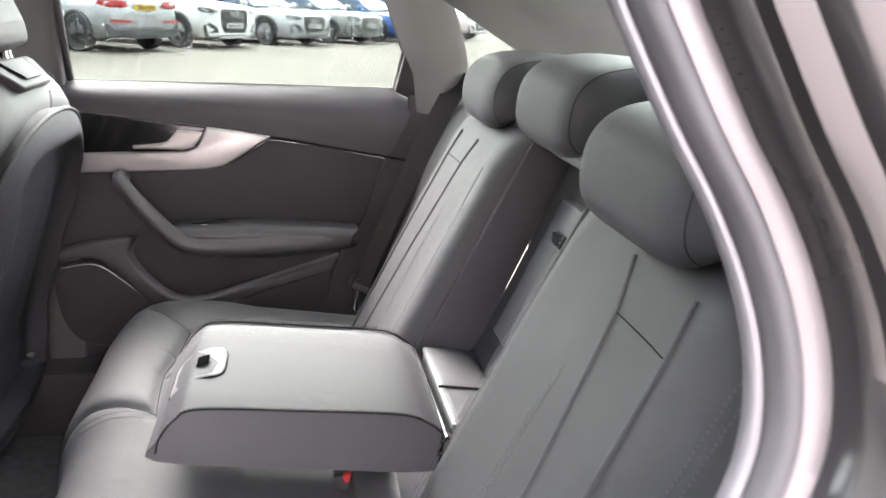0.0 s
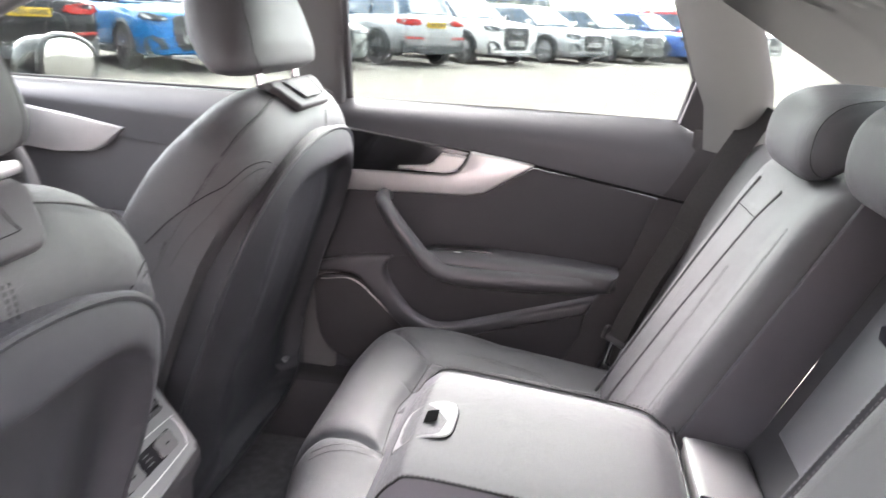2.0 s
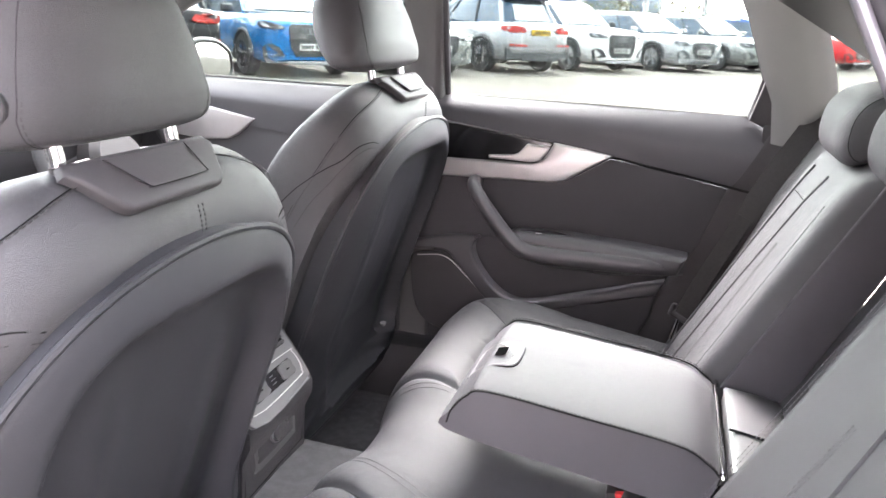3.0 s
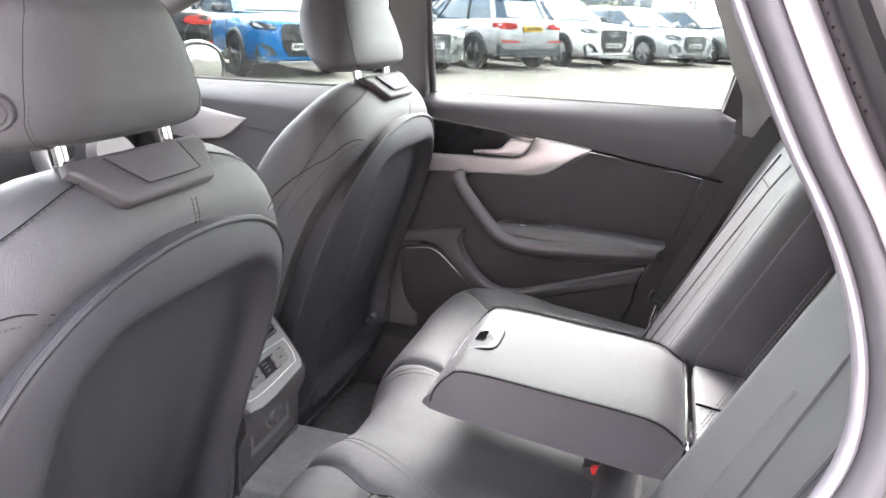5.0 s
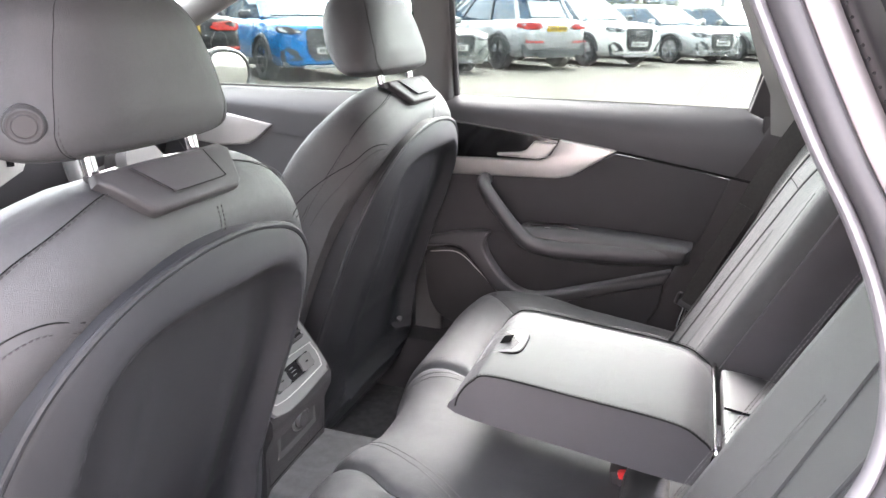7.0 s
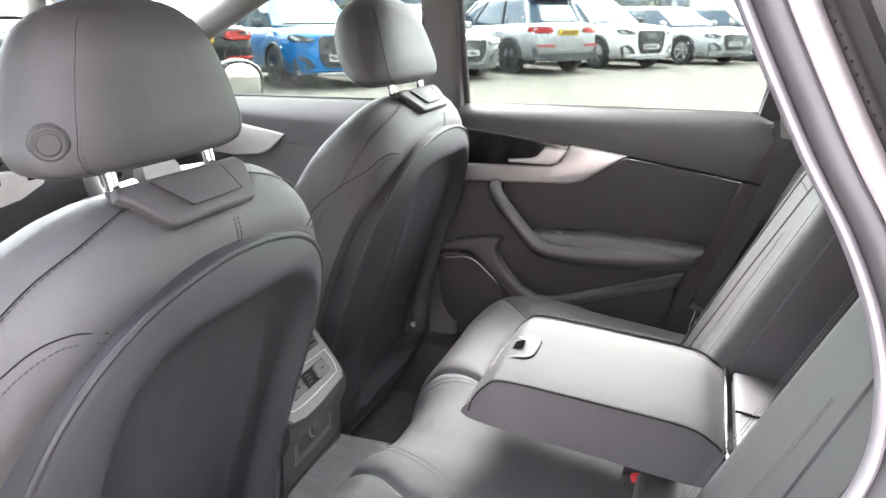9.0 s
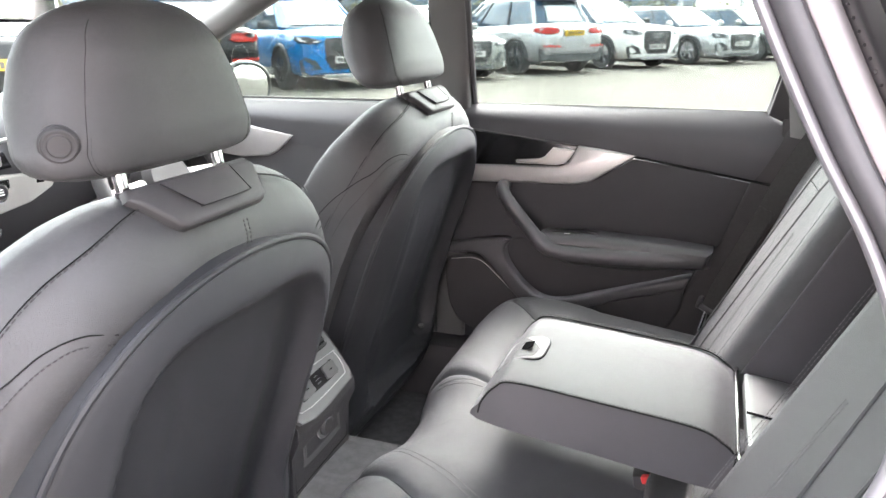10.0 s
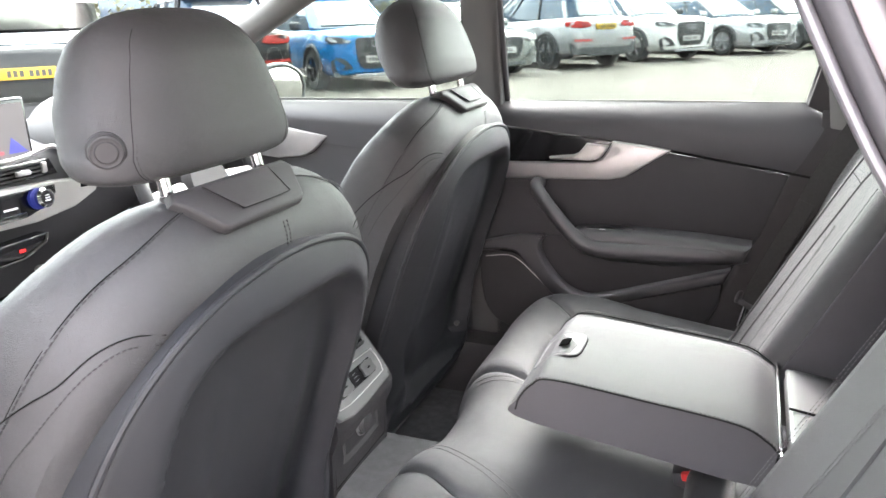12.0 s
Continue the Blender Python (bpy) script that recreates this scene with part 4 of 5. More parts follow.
    part("buckle_pad", pillow(pad, lambda u, v, d: Vector((u, v, 0.535 + d)), 0.048, 0.0, p=7), LEATHER, seat, "small leather pad beside the buckle")
    return seat


bench = rear_seat()


def centre_armrest(seat):
    prof = smooth2([(-0.312, 0.658), (-0.307, 0.685), (-0.29, 0.707), (-0.262, 0.717), (-0.15, 0.707), (-0.045, 0.695), (-0.012, 0.679), (0.002, 0.667), (-0.004, 0.64), (-0.012, 0.618), (-0.16, 0.636)], 4)
    hw = 0.114
    bm = bmesh.new()
    rings(bm, [[Vector((x, y, z)) for x, z in prof] for y in (-hw, hw)])
    arm = part("centre_armrest", bm, VINYL, seat, "folded-down armrest with pale leather top and dark sides")
    # leather top laid over it
    top = line([(-0.311, 0, 0.67), (-0.306, 0, 0.687), (-0.289, 0, 0.709), (-0.262, 0, 0.72), (-0.15, 0, 0.71), (-0.045, 0, 0.698), (-0.011, 0, 0.682), (0.001, 0, 0.671)], 6)

    def puff(v):
        return 0.003 * (1 - abs(2 * v - 1) ** 8) - 0.010 * max(0.0, v - 0.7) ** 1.5 * 4

    bm = bmesh.new()
    loops = []
    for i, p in enumerate(top):
        a, b = top[max(0, i - 1)], top[min(len(top) - 1, i + 1)]
        t = (b - a).normalized()
        n = Vector((-t.z, 0, t.x))
        n = n if n.z > 0 or n.x < 0 else -n
        loops.append([p + Vector((0, lerp(-hw - 0.001, hw + 0.001, j / 16), 0)) + n * puff(j / 16) for j in range(17)])
    rings(bm, loops, closed=False, caps=(False, False))
    lid = part("top_pad", bm, LEATHER, arm, "smooth grey leather top pad")
    for sg in (-1, 1):
        run = [p + Vector((0, sg * (hw + 0.0015), -0.001)) for p in top]
        part("piping", tube(run, 0.0012, 6), SEAMD, arm)
        part("stitching", stitches([p + Vector((0, sg * 0.001, 0.003)) for p in run], 0.005, 0.003), SHADETHREAD, arm)
    # release catch
    def on_top(u, v, d):
        z = steps(u, [(-0.312, 0.682), (-0.3, 0.699), (-0.289, 0.7105), (-0.275, 0.719), (-0.262, 0.7222), (-0.25, 0.722), (-0.2, 0.7178)])
        return Vector((u, v, z + d))

    CATCH = mat("pale_silver_catch", (0.2, 0.2, 0.196), 0.4, metal=0.2, vary=0.04, scale=20)
    pl = smooth2([(-0.303, -0.05), (-0.278, -0.052), (-0.248, -0.047), (-0.243, -0.014), (-0.248, 0.018), (-0.278, 0.022), (-0.303, 0.019), (-0.305, -0.014)], 4)
    ca = part("catch_plate", slab(pl, on_top, 0.0045, 0.002), CATCH, arm, "pale silver plate of the release catch")
    part("catch_slot", slab([(-0.277, -0.023), (-0.263, -0.023), (-0.263, 0.001), (-0.277, 0.001)], lambda u, v, d: on_top(u, v, d + 0.0046), 0.0009, 0.0003), SLOT, arm)
    # dark tube draws the plate's border gap and paints its edge shade
    part("catch_gap", tube([on_top(u, v, 0.0012) for u, v in pl], 0.0014, 6, closed=True), SEAMD, arm)
    part("end_plate", slab([(-hw, 0.615), (hw, 0.615), (hw, 0.672), (-hw, 0.672)], lambda u, v, d: Vector((0.002 + d + 0.1 * (v - 0.67), u, v)), 0.005, 0.002), GLOSS, arm)
    for sg in (-1, 1):
        part("hinge_pin", tube([(0.006, sg * 0.116, 0.668), (0.006, sg * 0.126, 0.668)], 0.004, 10), CHROME, arm)
    part("edge_strip", tube([(0.004, -0.114, 0.673), (0.004, 0.0, 0.675), (0.004, 0.114, 0.673)], 0.0018, 6), CHROME, arm)


centre_armrest(bench)


# seat belt on the far side, and buckles
def seat_belt(sg=1):
    belt = thing("seat_belt", (0.03, sg * 0.53, 0.55), "black woven seat belt hanging before the rear backrest", "seat belt")
    run = line([(0.164, 0.585, 1.02), (0.083, 0.56, 0.872), (0.049, 0.552, 0.79), (0.011, 0.541, 0.706), (-0.015, 0.532, 0.645), (-0.026, 0.527, 0.61)], 8)

    def strap(pts, w):
        bm = bmesh.new()
        pts = [Vector((p.x, sg * p.y, p.z)) for p in pts]
        loops = []
        for i, p in enumerate(pts):
            t = (pts[min(i + 1, len(pts) - 1)] - pts[max(i - 1, 0)]).normalized()
            n = Vector((-0.6, -1.0 * sg, 0.3))
            s = t.cross(n).normalized() * w
            n = s.cross(t).normalized() * 0.0008
            loops.append([p + s + n, p - s + n, p - s - n, p + s - n])
        rings(bm, loops)
        return bm

    part("webbing", strap(run, 0.022), BELT, belt)
    part("webbing", strap([p + Vector((-0.006, -0.007, 0.0)) for p in run[14:]], 0.017), BELT, belt)
    part("webbing", strap([Vector((-0.017, 0.53, 0.6)), Vector((-0.022, 0.528, 0.56)), Vector((-0.024, 0.526, 0.5))], 0.02), BELT, belt)
    if sg < 0:
        return
    side = Vector((0.84, -0.52, -0.22)).normalized()
    out = Vector((-0.52, -0.84, 0.15))
    out = (out - side * out.dot(side)).normalized()
    m = Matrix((out, side, out.cross(side))).transposed().to_4x4()
    c = Vector((-0.028, 0.522, 0.603))
    bm = box(c.x, c.y, c.z, 0.012, 0.058, 0.016, 0.005, m=m, seg=3)
    for k in (-1, 1):
        e = c + side * (k * 0.028) + Vector((0, 0, 0.006))
        box(e.x, e.y, e.z, 0.014, 0.009, 0.026, 0.004, m=m, bm=bm, seg=3)
    t = part("tongue", bm, PLASTIC, belt, "black belt tongue with a steel plate")
    hang = Vector((-0.012, -0.002, -0.046))
    part("tongue_plate", tube([c + side * p + hang * q + out * 0.002 for p, q in ((-0.011, 0.1), (-0.0095, 1.0), (0.0095, 1.0), (0.011, 0.1))], 0.0034, 6, closed=True, up=out), CHROME, t)


seat_belt()
seat_belt(-1)
b = thing("belt_buckle", (-0.09, -0.03, 0.53), "black belt buckle with a red press button in the bench", "belt buckle")
part("housing", box(-0.1, -0.02, 0.545, 0.03, 0.03, 0.045, 0.006, m=pose(0, 0, 0, 0, -12, 0)), PLASTIC, b)
part("press_button", box(-0.098, -0.028, 0.562, 0.016, 0.018, 0.012, 0.003, m=pose(0, 0, 0, 0, -12, 0)), REDPL, b)


# ---- centre console end with air vents ----
def console():
    con = thing("centre_console", (-0.62, 0, 0.28), "centre console end with air vents and a power socket", "console")

    def side(y):
        return [Vector((x, y, z)) for x, z in ((-1.3, 0.24), (-1.3, 0.62), (-0.95, 0.665), (-0.7, 0.665), (-0.655, 0.655), (-0.6, 0.575), (-0.592, 0.56), (-0.592, 0.54), (-0.606, 0.51), (-0.612, 0.36), (-0.63, 0.24))]

    bm = bmesh.new()
    rings(bm, [side(y) for y in (-0.092, -0.086, 0.086, 0.092)])
    part("body", bm, PLASTIC, con)

    def face(u, v, d):  # v runs up the sloped vent face
        return Vector((-0.6 - 0.055 * v + 0.82 * d, u, 0.575 + 0.08 * v + 0.57 * d))

    def raised(lift):
        return lambda u, v, d: face(u, v, d + lift)

    fr = smooth2([(-0.085, -0.12), (0.06, -0.12), (0.078, -0.06), (0.085, 0.08), (0.082, 0.9), (0.068, 1.0), (-0.08, 1.0), (-0.088, 0.8)], 4)
    f = part("vent_frame", slab(fr, face, 0.006, 0.003), SATIN, con, "satin grey frame of the vent panel")
    part("frame_bead", tube([face(u * 0.985, v, 0.006) for u, v in fr], 0.0013, 6, closed=True, up=(1, 0, 0)), PALESATIN, f)
    part("vent_mouth", slab([(-0.076, 0.6), (0.066, 0.6), (0.07, 0.94), (-0.078, 0.94)], raised(0.005), 0.003, 0.001), SEAMD, f)
    for k in range(4):
        part("vent_slat", slab([(-0.072, 0.62 + 0.085 * k), (0.064, 0.62 + 0.085 * k), (0.064, 0.66 + 0.085 * k), (-0.072, 0.66 + 0.085 * k)], raised(0.007), 0.006, 0.0015), PLASTIC, f)
    part("vent_tab", slab([(-0.012, 0.7), (0.008, 0.7), (0.008, 0.78), (-0.012, 0.78)], raised(0.012), 0.006, 0.002), CHROME, f)
    part("small_key", slab([(-0.03, 0.49), (-0.004, 0.49), (-0.004, 0.565), (-0.03, 0.565)], raised(0.005), 0.003, 0.001), PALESATIN, f)
    cp = smooth2([(-0.074, 0.02), (0.052, 0.02), (0.068, 0.08), (0.073, 0.25), (0.07, 0.42), (0.06, 0.46), (-0.074, 0.46)], 4)
    c = part("control_panel", slab(cp, raised(0.005), 0.0035, 0.0015), SATIN, con, "satin grey climate panel with two keys")
    part("panel_bead", tube([face(u, v, 0.0085) for u, v in cp], 0.0009, 6, closed=True, up=(1, 0, 0)), SILVER, c)
    part("key_field", slab([(-0.058, 0.12), (0.05, 0.12), (0.052, 0.38), (-0.058, 0.38)], raised(0.008), 0.0015, 0.0005), GLOSS, c)
    for u in (-0.04, 0.034):
        part("temperature_key", slab(smooth2([(u - 0.016, 0.14), (u + 0.016, 0.14), (u + 0.017, 0.25), (u + 0.016, 0.36), (u - 0.016, 0.36), (u - 0.017, 0.25)], 3), raised(0.009), 0.004, 0.0015), PALESATIN, c)
        part("key_mark", slab([(u - 0.004, 0.24), (u + 0.004, 0.24), (u + 0.004, 0.26), (u - 0.004, 0.26)], raised(0.0131), 0.0004, 0.0001), GLOSS, c)
    for k in range(3):
        part("display_mark", slab([(-0.01, 0.19 + 0.06 * k), (0.001 + 0.004 * (k % 2), 0.19 + 0.06 * k), (0.001, 0.203 + 0.06 * k), (-0.008, 0.203 + 0.06 * k)], raised(0.0096), 0.0004, 0.0001), PALESATIN, c)
    # socket panel with a pale dished field
    low = lambda u, v, d: Vector((-0.607 - 0.02 * (0.54 - v) + d, u, v + 0.013))
    part("panel_groove", tube([low(u, v, 0.0005) for u, v in ((-0.084, 0.528), (0.082, 0.536), (0.084, 0.44), (-0.084, 0.432))], 0.0009, 6, closed=True, up=(1, 0, 0)), SEAMD, con)
    sp = smooth2([(-0.05, 0.462), (0.05, 0.466), (0.058, 0.475), (0.052, 0.53), (0.04, 0.535), (-0.052, 0.53), (-0.058, 0.475)], 4)
    p = part("socket_panel", slab(sp, low, 0.003, 0.0015), PALESATIN, con, "pale satin field round the socket")
    part("socket_field", slab([(u * 0.86 - 0.002, 0.503 + (v - 0.497) * 0.8) for u, v in sp], lambda u, v, d: low(u, v, d + 0.0028), 0.001, 0.0004), PLASTIC, p)
    part("socket_ring", tube([low(0.018 * math.cos(k / 24 * math.tau), 0.505 + 0.018 * math.sin(k / 24 * math.tau), 0.005) for k in range(24)], 0.0028, 8, closed=True, up=(1, 0, 0)), SATIN, p)
    part("socket_cap", disc(low(0, 0.505, 0.002), (1, 0, 0.1), 0.0155, 0.012, 20, 0.004), PLASTIC, p, "round black socket cap")
    part("cap_tab", disc(low(0.017, 0.507, 0.002), (1, 0, 0.1), 0.008, 0.009, 14, 0.003), PLASTIC, p)
    part("cap_mark", box(-0.5965, 0.019, 0.52, 0.001, 0.004, 0.002), PALESATIN, p)
    con.location += Vector((0, -0.012, 0.018))


console()


# ---- front of the cabin ----
def dashboard():
    d = thing("dashboard", (-1.5, 0, 0.6), "black dashboard with a silver band, vents and knobs", "dashboard", kind="structure")
    prof = [(-1.78, 0.955), (-1.6, 0.968), (-1.45, 0.965), (-1.36, 0.945), (-1.345, 0.92), (-1.35, 0.86), (-1.37, 0.8), (-1.46, 0.72), (-1.5, 0.6), (-1.6, 0.5), (-1.78, 0.5)]
    bm = bmesh.new()
    rings(bm, [[Vector((x, y, z)) for x, z in prof] for y in (-0.68, -0.3, 0.0, 0.3, 0.68)])
    part("moulding", bm, SOFT, d)
    dx = lambda e, z: -1.352 + e + 0.08 * (z - 0.85)
    band = [(-0.66, 0.885), (0.0, 0.885), (0.1, 0.881), (0.185, 0.872), (0.212, 0.852), (0.205, 0.838), (0.15, 0.816), (0.06, 0.805), (-0.03, 0.808), (-0.66, 0.81)]
    part("silver_band", slab(band, lambda u, w, e: Vector((dx(e, w), u, w)), 0.014, 0.006, 4), SATINSILVER, d, "matt silver dashboard band")
    part("band_key", slab([(0.165, 0.853), (0.182, 0.852), (0.182, 0.866), (0.165, 0.867)], lambda u, w, e: Vector((dx(e, w) + 0.013, u, w)), 0.003, 0.001), GLOSS, d)
    v = part("air_vent", slab([(-0.66, 0.89), (0.06, 0.89), (0.12, 0.892), (0.105, 0.925), (-0.66, 0.93)], lambda u, w, e: Vector((dx(e, w), u, w)), 0.008, 0.003), GLOSS, d)
    for k in range(4):
        part("vent_slat", box(-1.337, -0.28, 0.897 + 0.008 * k, 0.008, 0.72, 0.0025), PLASTIC, v)
    part("vent_key", box(-1.33, 0.035, 0.908, 0.01, 0.03, 0.01, 0.003), SILVER, v)
    part("vent_wheel", box(-1.338, 0.088, 0.91, 0.008, 0.012, 0.022, 0.003), SILVER, v)
    sw = line([(-1.335, -0.3, 0.938), (-1.33, 0.0, 0.936), (-1.325, 0.07, 0.945), (-1.32, 0.1, 0.95), (-1.315, 0.13, 0.935), (-1.31, 0.17, 0.918), (-1.305, 0.26, 0.914), (-1.3, 0.4, 0.914)], 6)
    part("silver_line", tube(sw, 0.004, 8), SILVER, d)
    cl = [(-0.2, 0.824), (0.03, 0.824), (0.075, 0.836), (0.098, 0.858), (0.098, 0.872), (-0.2, 0.876)]
    c = part("climate_panel", slab(cl, lambda u, w, e: Vector((dx(e, w) + 0.012, u, w)), 0.005, 0.002), GLOSS, d)
    part("panel_line", tube([Vector((dx(0.018, w), u, w)) for u, w in cl], 0.0018, 6, closed=True, up=(1, 0, 0)), CHROME, c)
    k = part("climate_knob", disc((-1.333, 0.063, 0.854), (1, 0, 0.1), 0.0195, 0.02, 28, 0.004), CHROME, c, "round climate knob with a blue ring")
    part("knob_ring", disc((-1.3325, 0.055, 0.854), (1, 0, 0.1), 0.021, 0.008, 28), lamp_mat("blue_lit_ring", (0.08, 0.12, 0.9), 0.06), k)
    part("knob_face", disc((-1.3135, 0.063, 0.856), (1, 0, 0.1), 0.0135, 0.001, 24), GLOSS, k)
    for i in range(3):
        part("knob_mark", box(-1.3118, 0.063, 0.851 + 0.005 * i, 0.0006, 0.012 - 0.002 * i, 0.002), WHITEPL, k)
    part("climate_display", box(-1.332, -0.02, 0.85, 0.002, 0.07, 0.03), GLOSS, c)
    part("display_mark", box(-1.3305, -0.005, 0.846, 0.0006, 0.03, 0.004), WHITEPL, c)
    part("lower_rail", slab([(-0.3, 0.82), (0.03, 0.822), (0.03, 0.834), (-0.3, 0.834)], lambda u, w, e: Vector((dx(e, w) + 0.014, u, w)), 0.006, 0.002), CHROME, c)
    sh = part("lower_shelf", slab([(-0.3, 0.742), (0.0, 0.748), (0.055, 0.768), (0.06, 0.785), (-0.3, 0.776)], lambda u, w, e: Vector((-1.36 + e, u, w)), 0.03, 0.004), GLOSS, d)
    part("shelf_line", tube([(-1.328, -0.3, 0.742), (-1.328, 0.0, 0.748), (-1.328, 0.055, 0.768), (-1.328, 0.06, 0.785)], 0.002, 6), CHROME, sh)
    part("warning_lamp", box(-1.329, 0.0, 0.764, 0.002, 0.012, 0.006), lamp_mat("small_red_lamp", (0.8, 0.02, 0.02), 0.8), sh)
    # instrument hood
    hood = smooth2([(0.16, 0.93), (0.17, 1.0), (0.25, 1.035), (0.385, 1.04), (0.52, 1.035), (0.6, 1.0), (0.61, 0.93)], 4)
    h = part("instrument_hood", slab(hood, lambda u, w, e: Vector((-1.45 + e, u, w)), 0.14, 0.02, 4), PLASTIC, d)
    part("instrument_face", slab(smooth2([(0.18, 0.935), (0.19, 0.99), (0.27, 1.015), (0.5, 1.015), (0.58, 0.99), (0.59, 0.935)], 3), lambda u, w, e: Vector((-1.312 + e, u, w)), 0.004, 0.001), GLOSS, h)
    for y in (0.24, 0.52):
        part("dial_ring", tube([(-1.305, y + 0.04 * math.cos(a / 20 * math.tau), 0.965 + 0.04 * math.sin(a / 20 * math.tau)) for a in range(20)], 0.0025, 6, closed=True, up=(1, 0, 0)), SILVER, h)
    part("dial_mark", box(-1.305, 0.225, 0.972, 0.001, 0.016, 0.004), lamp_mat("red_dial_mark", (0.8, 0.03, 0.05), 0.7), h)


dashboard()


def screen():
    s = thing("display_screen", (-1.36, -0.03, 0.93), "upright display screen on the dashboard showing a rear view", "screen")
    part("housing", box(-1.36, -0.04, 0.985, 0.016, 0.25, 0.125, 0.006), GLOSS, s)
    f = part("picture", box(-1.3505, -0.04, 0.988, 0.002, 0.232, 0.1, 0.0), lamp_mat("lit_screen_grey", (0.4, 0.38, 0.38), 0.25), s)
    part("guide_shape", slab([(0.03, 0.945), (0.07, 0.945), (0.04, 0.975)], lambda u, w, e: Vector((-1.3495 + e, u, w)), 0.0006, 0.0002), lamp_mat("lit_screen_blue", (0.1, 0.12, 0.8), 0.4), f)
    part("guide_shape", slab([(-0.06, 0.945), (0.02, 0.945), (0.02, 0.952), (-0.06, 0.952)], lambda u, w, e: Vector((-1.3495 + e, u, w)), 0.0006, 0.0002), lamp_mat("lit_screen_red", (0.8, 0.15, 0.2), 0.4), f)
    part("foot", box(-1.385, -0.04, 0.95, 0.04, 0.08, 0.05, 0.01), GLOSS, s)


screen()


def steering_wheel():
    w = thing("steering_wheel", (-1.2, 0.385, 0.8), "leather steering wheel with silver spokes", "steering wheel")
    c, ax = Vector((-1.2, 0.385, 0.82)), Vector((0.9, 0, 0.42)).normalized()
    s = Vector((0, 1, 0))
    t = ax.cross(s)
    part("rim", tube([c + 0.182 * (math.cos(a / 40 * math.tau) * s + math.sin(a / 40 * math.tau) * t) for a in range(40)], 0.0155, 12, closed=True, up=ax), LEATHER, w)
    part("hub", disc(c - ax * 0.03, ax, 0.075, 0.05, 24, 0.015), PLASTIC, w)
    for a in (0, 180, 250, 290):
        q = radians(a)
        d = math.cos(q) * s + math.sin(q) * t
        part("spoke", tube([c + d * 0.06, c + d * 0.17], [0.02, 0.013], 8, flat=0.5, up=ax), SILVER, w, "satin silver spoke")
    part("column", tube([c - ax * 0.02, c - ax * 0.25], 0.045, 14), PLASTIC, w)
    part("stalk", tube([c - ax * 0.05 + s * 0.03, c - ax * 0.05 + s * 0.16 + t * 0.02], 0.008, 8), PLASTIC, w)


steering_wheel()


def tunnel_top():
    t = thing("console_top", (-1.1, 0, 0.62), "glossy centre console top with cup holders and silver edges", "console", kind="structure")
    part("deck", slab([(-1.4, -0.1), (-0.98, -0.1), (-0.98, 0.1), (-1.4, 0.1)], lambda u, v, d: Vector((u, v, 0.655 + d)), 0.012, 0.004), GLOSS, t)
    for y in (-0.095, 0.095):
        part("edge_trim", tube([(-1.42, y, 0.69), (-1.2, y, 0.672), (-0.95, y, 0.672)], 0.012, 8, flat=0.6), SILVER, t)
    for y in (-0.04, 0.045):
        part("cup_ring", tube([(-1.27 + 0.036 * math.cos(a / 20 * math.tau), y + 0.036 * math.sin(a / 20 * math.tau), 0.67) for a in range(20)], 0.003, 6, closed=True), CHROME, t)
    part("gear_knob", box(-1.1, 0.02, 0.71, 0.09, 0.05, 0.05, 0.018, seg=3), LEATHER, t)
    part("start_key", disc((-1.3, 0.06, 0.668), (0, 0, 1), 0.016, 0.006, 20, 0.002), CHROME, t)
    part("front_armrest", box(-0.8, 0, 0.68, 0.3, 0.17, 0.06, 0.02, seg=3), LEATHER, t)


tunnel_top()
ws = thing("windscreen", (-1.4, 0, 0.95), "wide clear windscreen of the car", "windscreen", kind="structure")
part("windscreen_pane", grid(lambda u, v: Vector((lerp(-1.8, -0.97, u) - 0.06 * (1 - (2 * v - 1) ** 2), lerp(-0.62, 0.62, v), lerp(0.94, 1.315, u))), 8, 12), DIMGLASS, ws).visible_shadow = False
m = thing("rear_view_mirror", (-1.2, 0, 1.2), "frameless interior mirror under the roof", "mirror")
part("housing", box(-1.21, 0.03, 1.19, 0.02, 0.25, 0.055, 0.01, seg=3), GLOSS, m)
part("mirror_glass", box(-1.1985, 0.03, 1.19, 0.002, 0.236, 0.044, 0.0), CHROME, m)
part("stem", tube([(-1.22, 0.03, 1.2), (-1.25, 0.03, 1.26)], 0.012, 8), PLASTIC, m)


def door_mirror():
    d = thing("door_mirror", (-1.3, 0.8, 0.95), "door mirror in black housing with bright glass", "door mirror")
    o = smooth2([(0.755, 0.95), (0.77, 1.045), (0.86, 1.055), (0.93, 1.03), (0.95, 0.98), (0.91, 0.94), (0.82, 0.935)], 4)
    part("housing", pillow(o, lambda u, v, e: Vector((-1.3 + e, u, v)), 0.02, 0.09, p=4), GLOSS, d)
    part("mirror_glass", slab([(c * 0.9 + 0.085, z * 0.9 + 0.0995) for c, z in o], lambda u, v, e: Vector((-1.283 + e, u, v)), 0.004, 0.001), CHROME, d)
    part("rim", tube([(-1.283, u, v) for u, v in o], 0.007, 8, closed=True, up=(1, 0, 0)), GLOSS, d)
    part("arm", tube([(-1.31, 0.72, 0.95), (-1.31, 0.79, 0.97)], 0.025, 10), GLOSS, d)


door_mirror()
tagged(part("bonnet", grid(lambda u, v: Vector((lerp(-2.7, -1.72, u), lerp(-0.75, 0.75, v), lerp(0.78, 0.94, u) - 0.04 * (2 * v - 1) ** 2)), 6, 10), PAINT), "dark grey metallic car bonnet", "car bonnet", kind="structure")

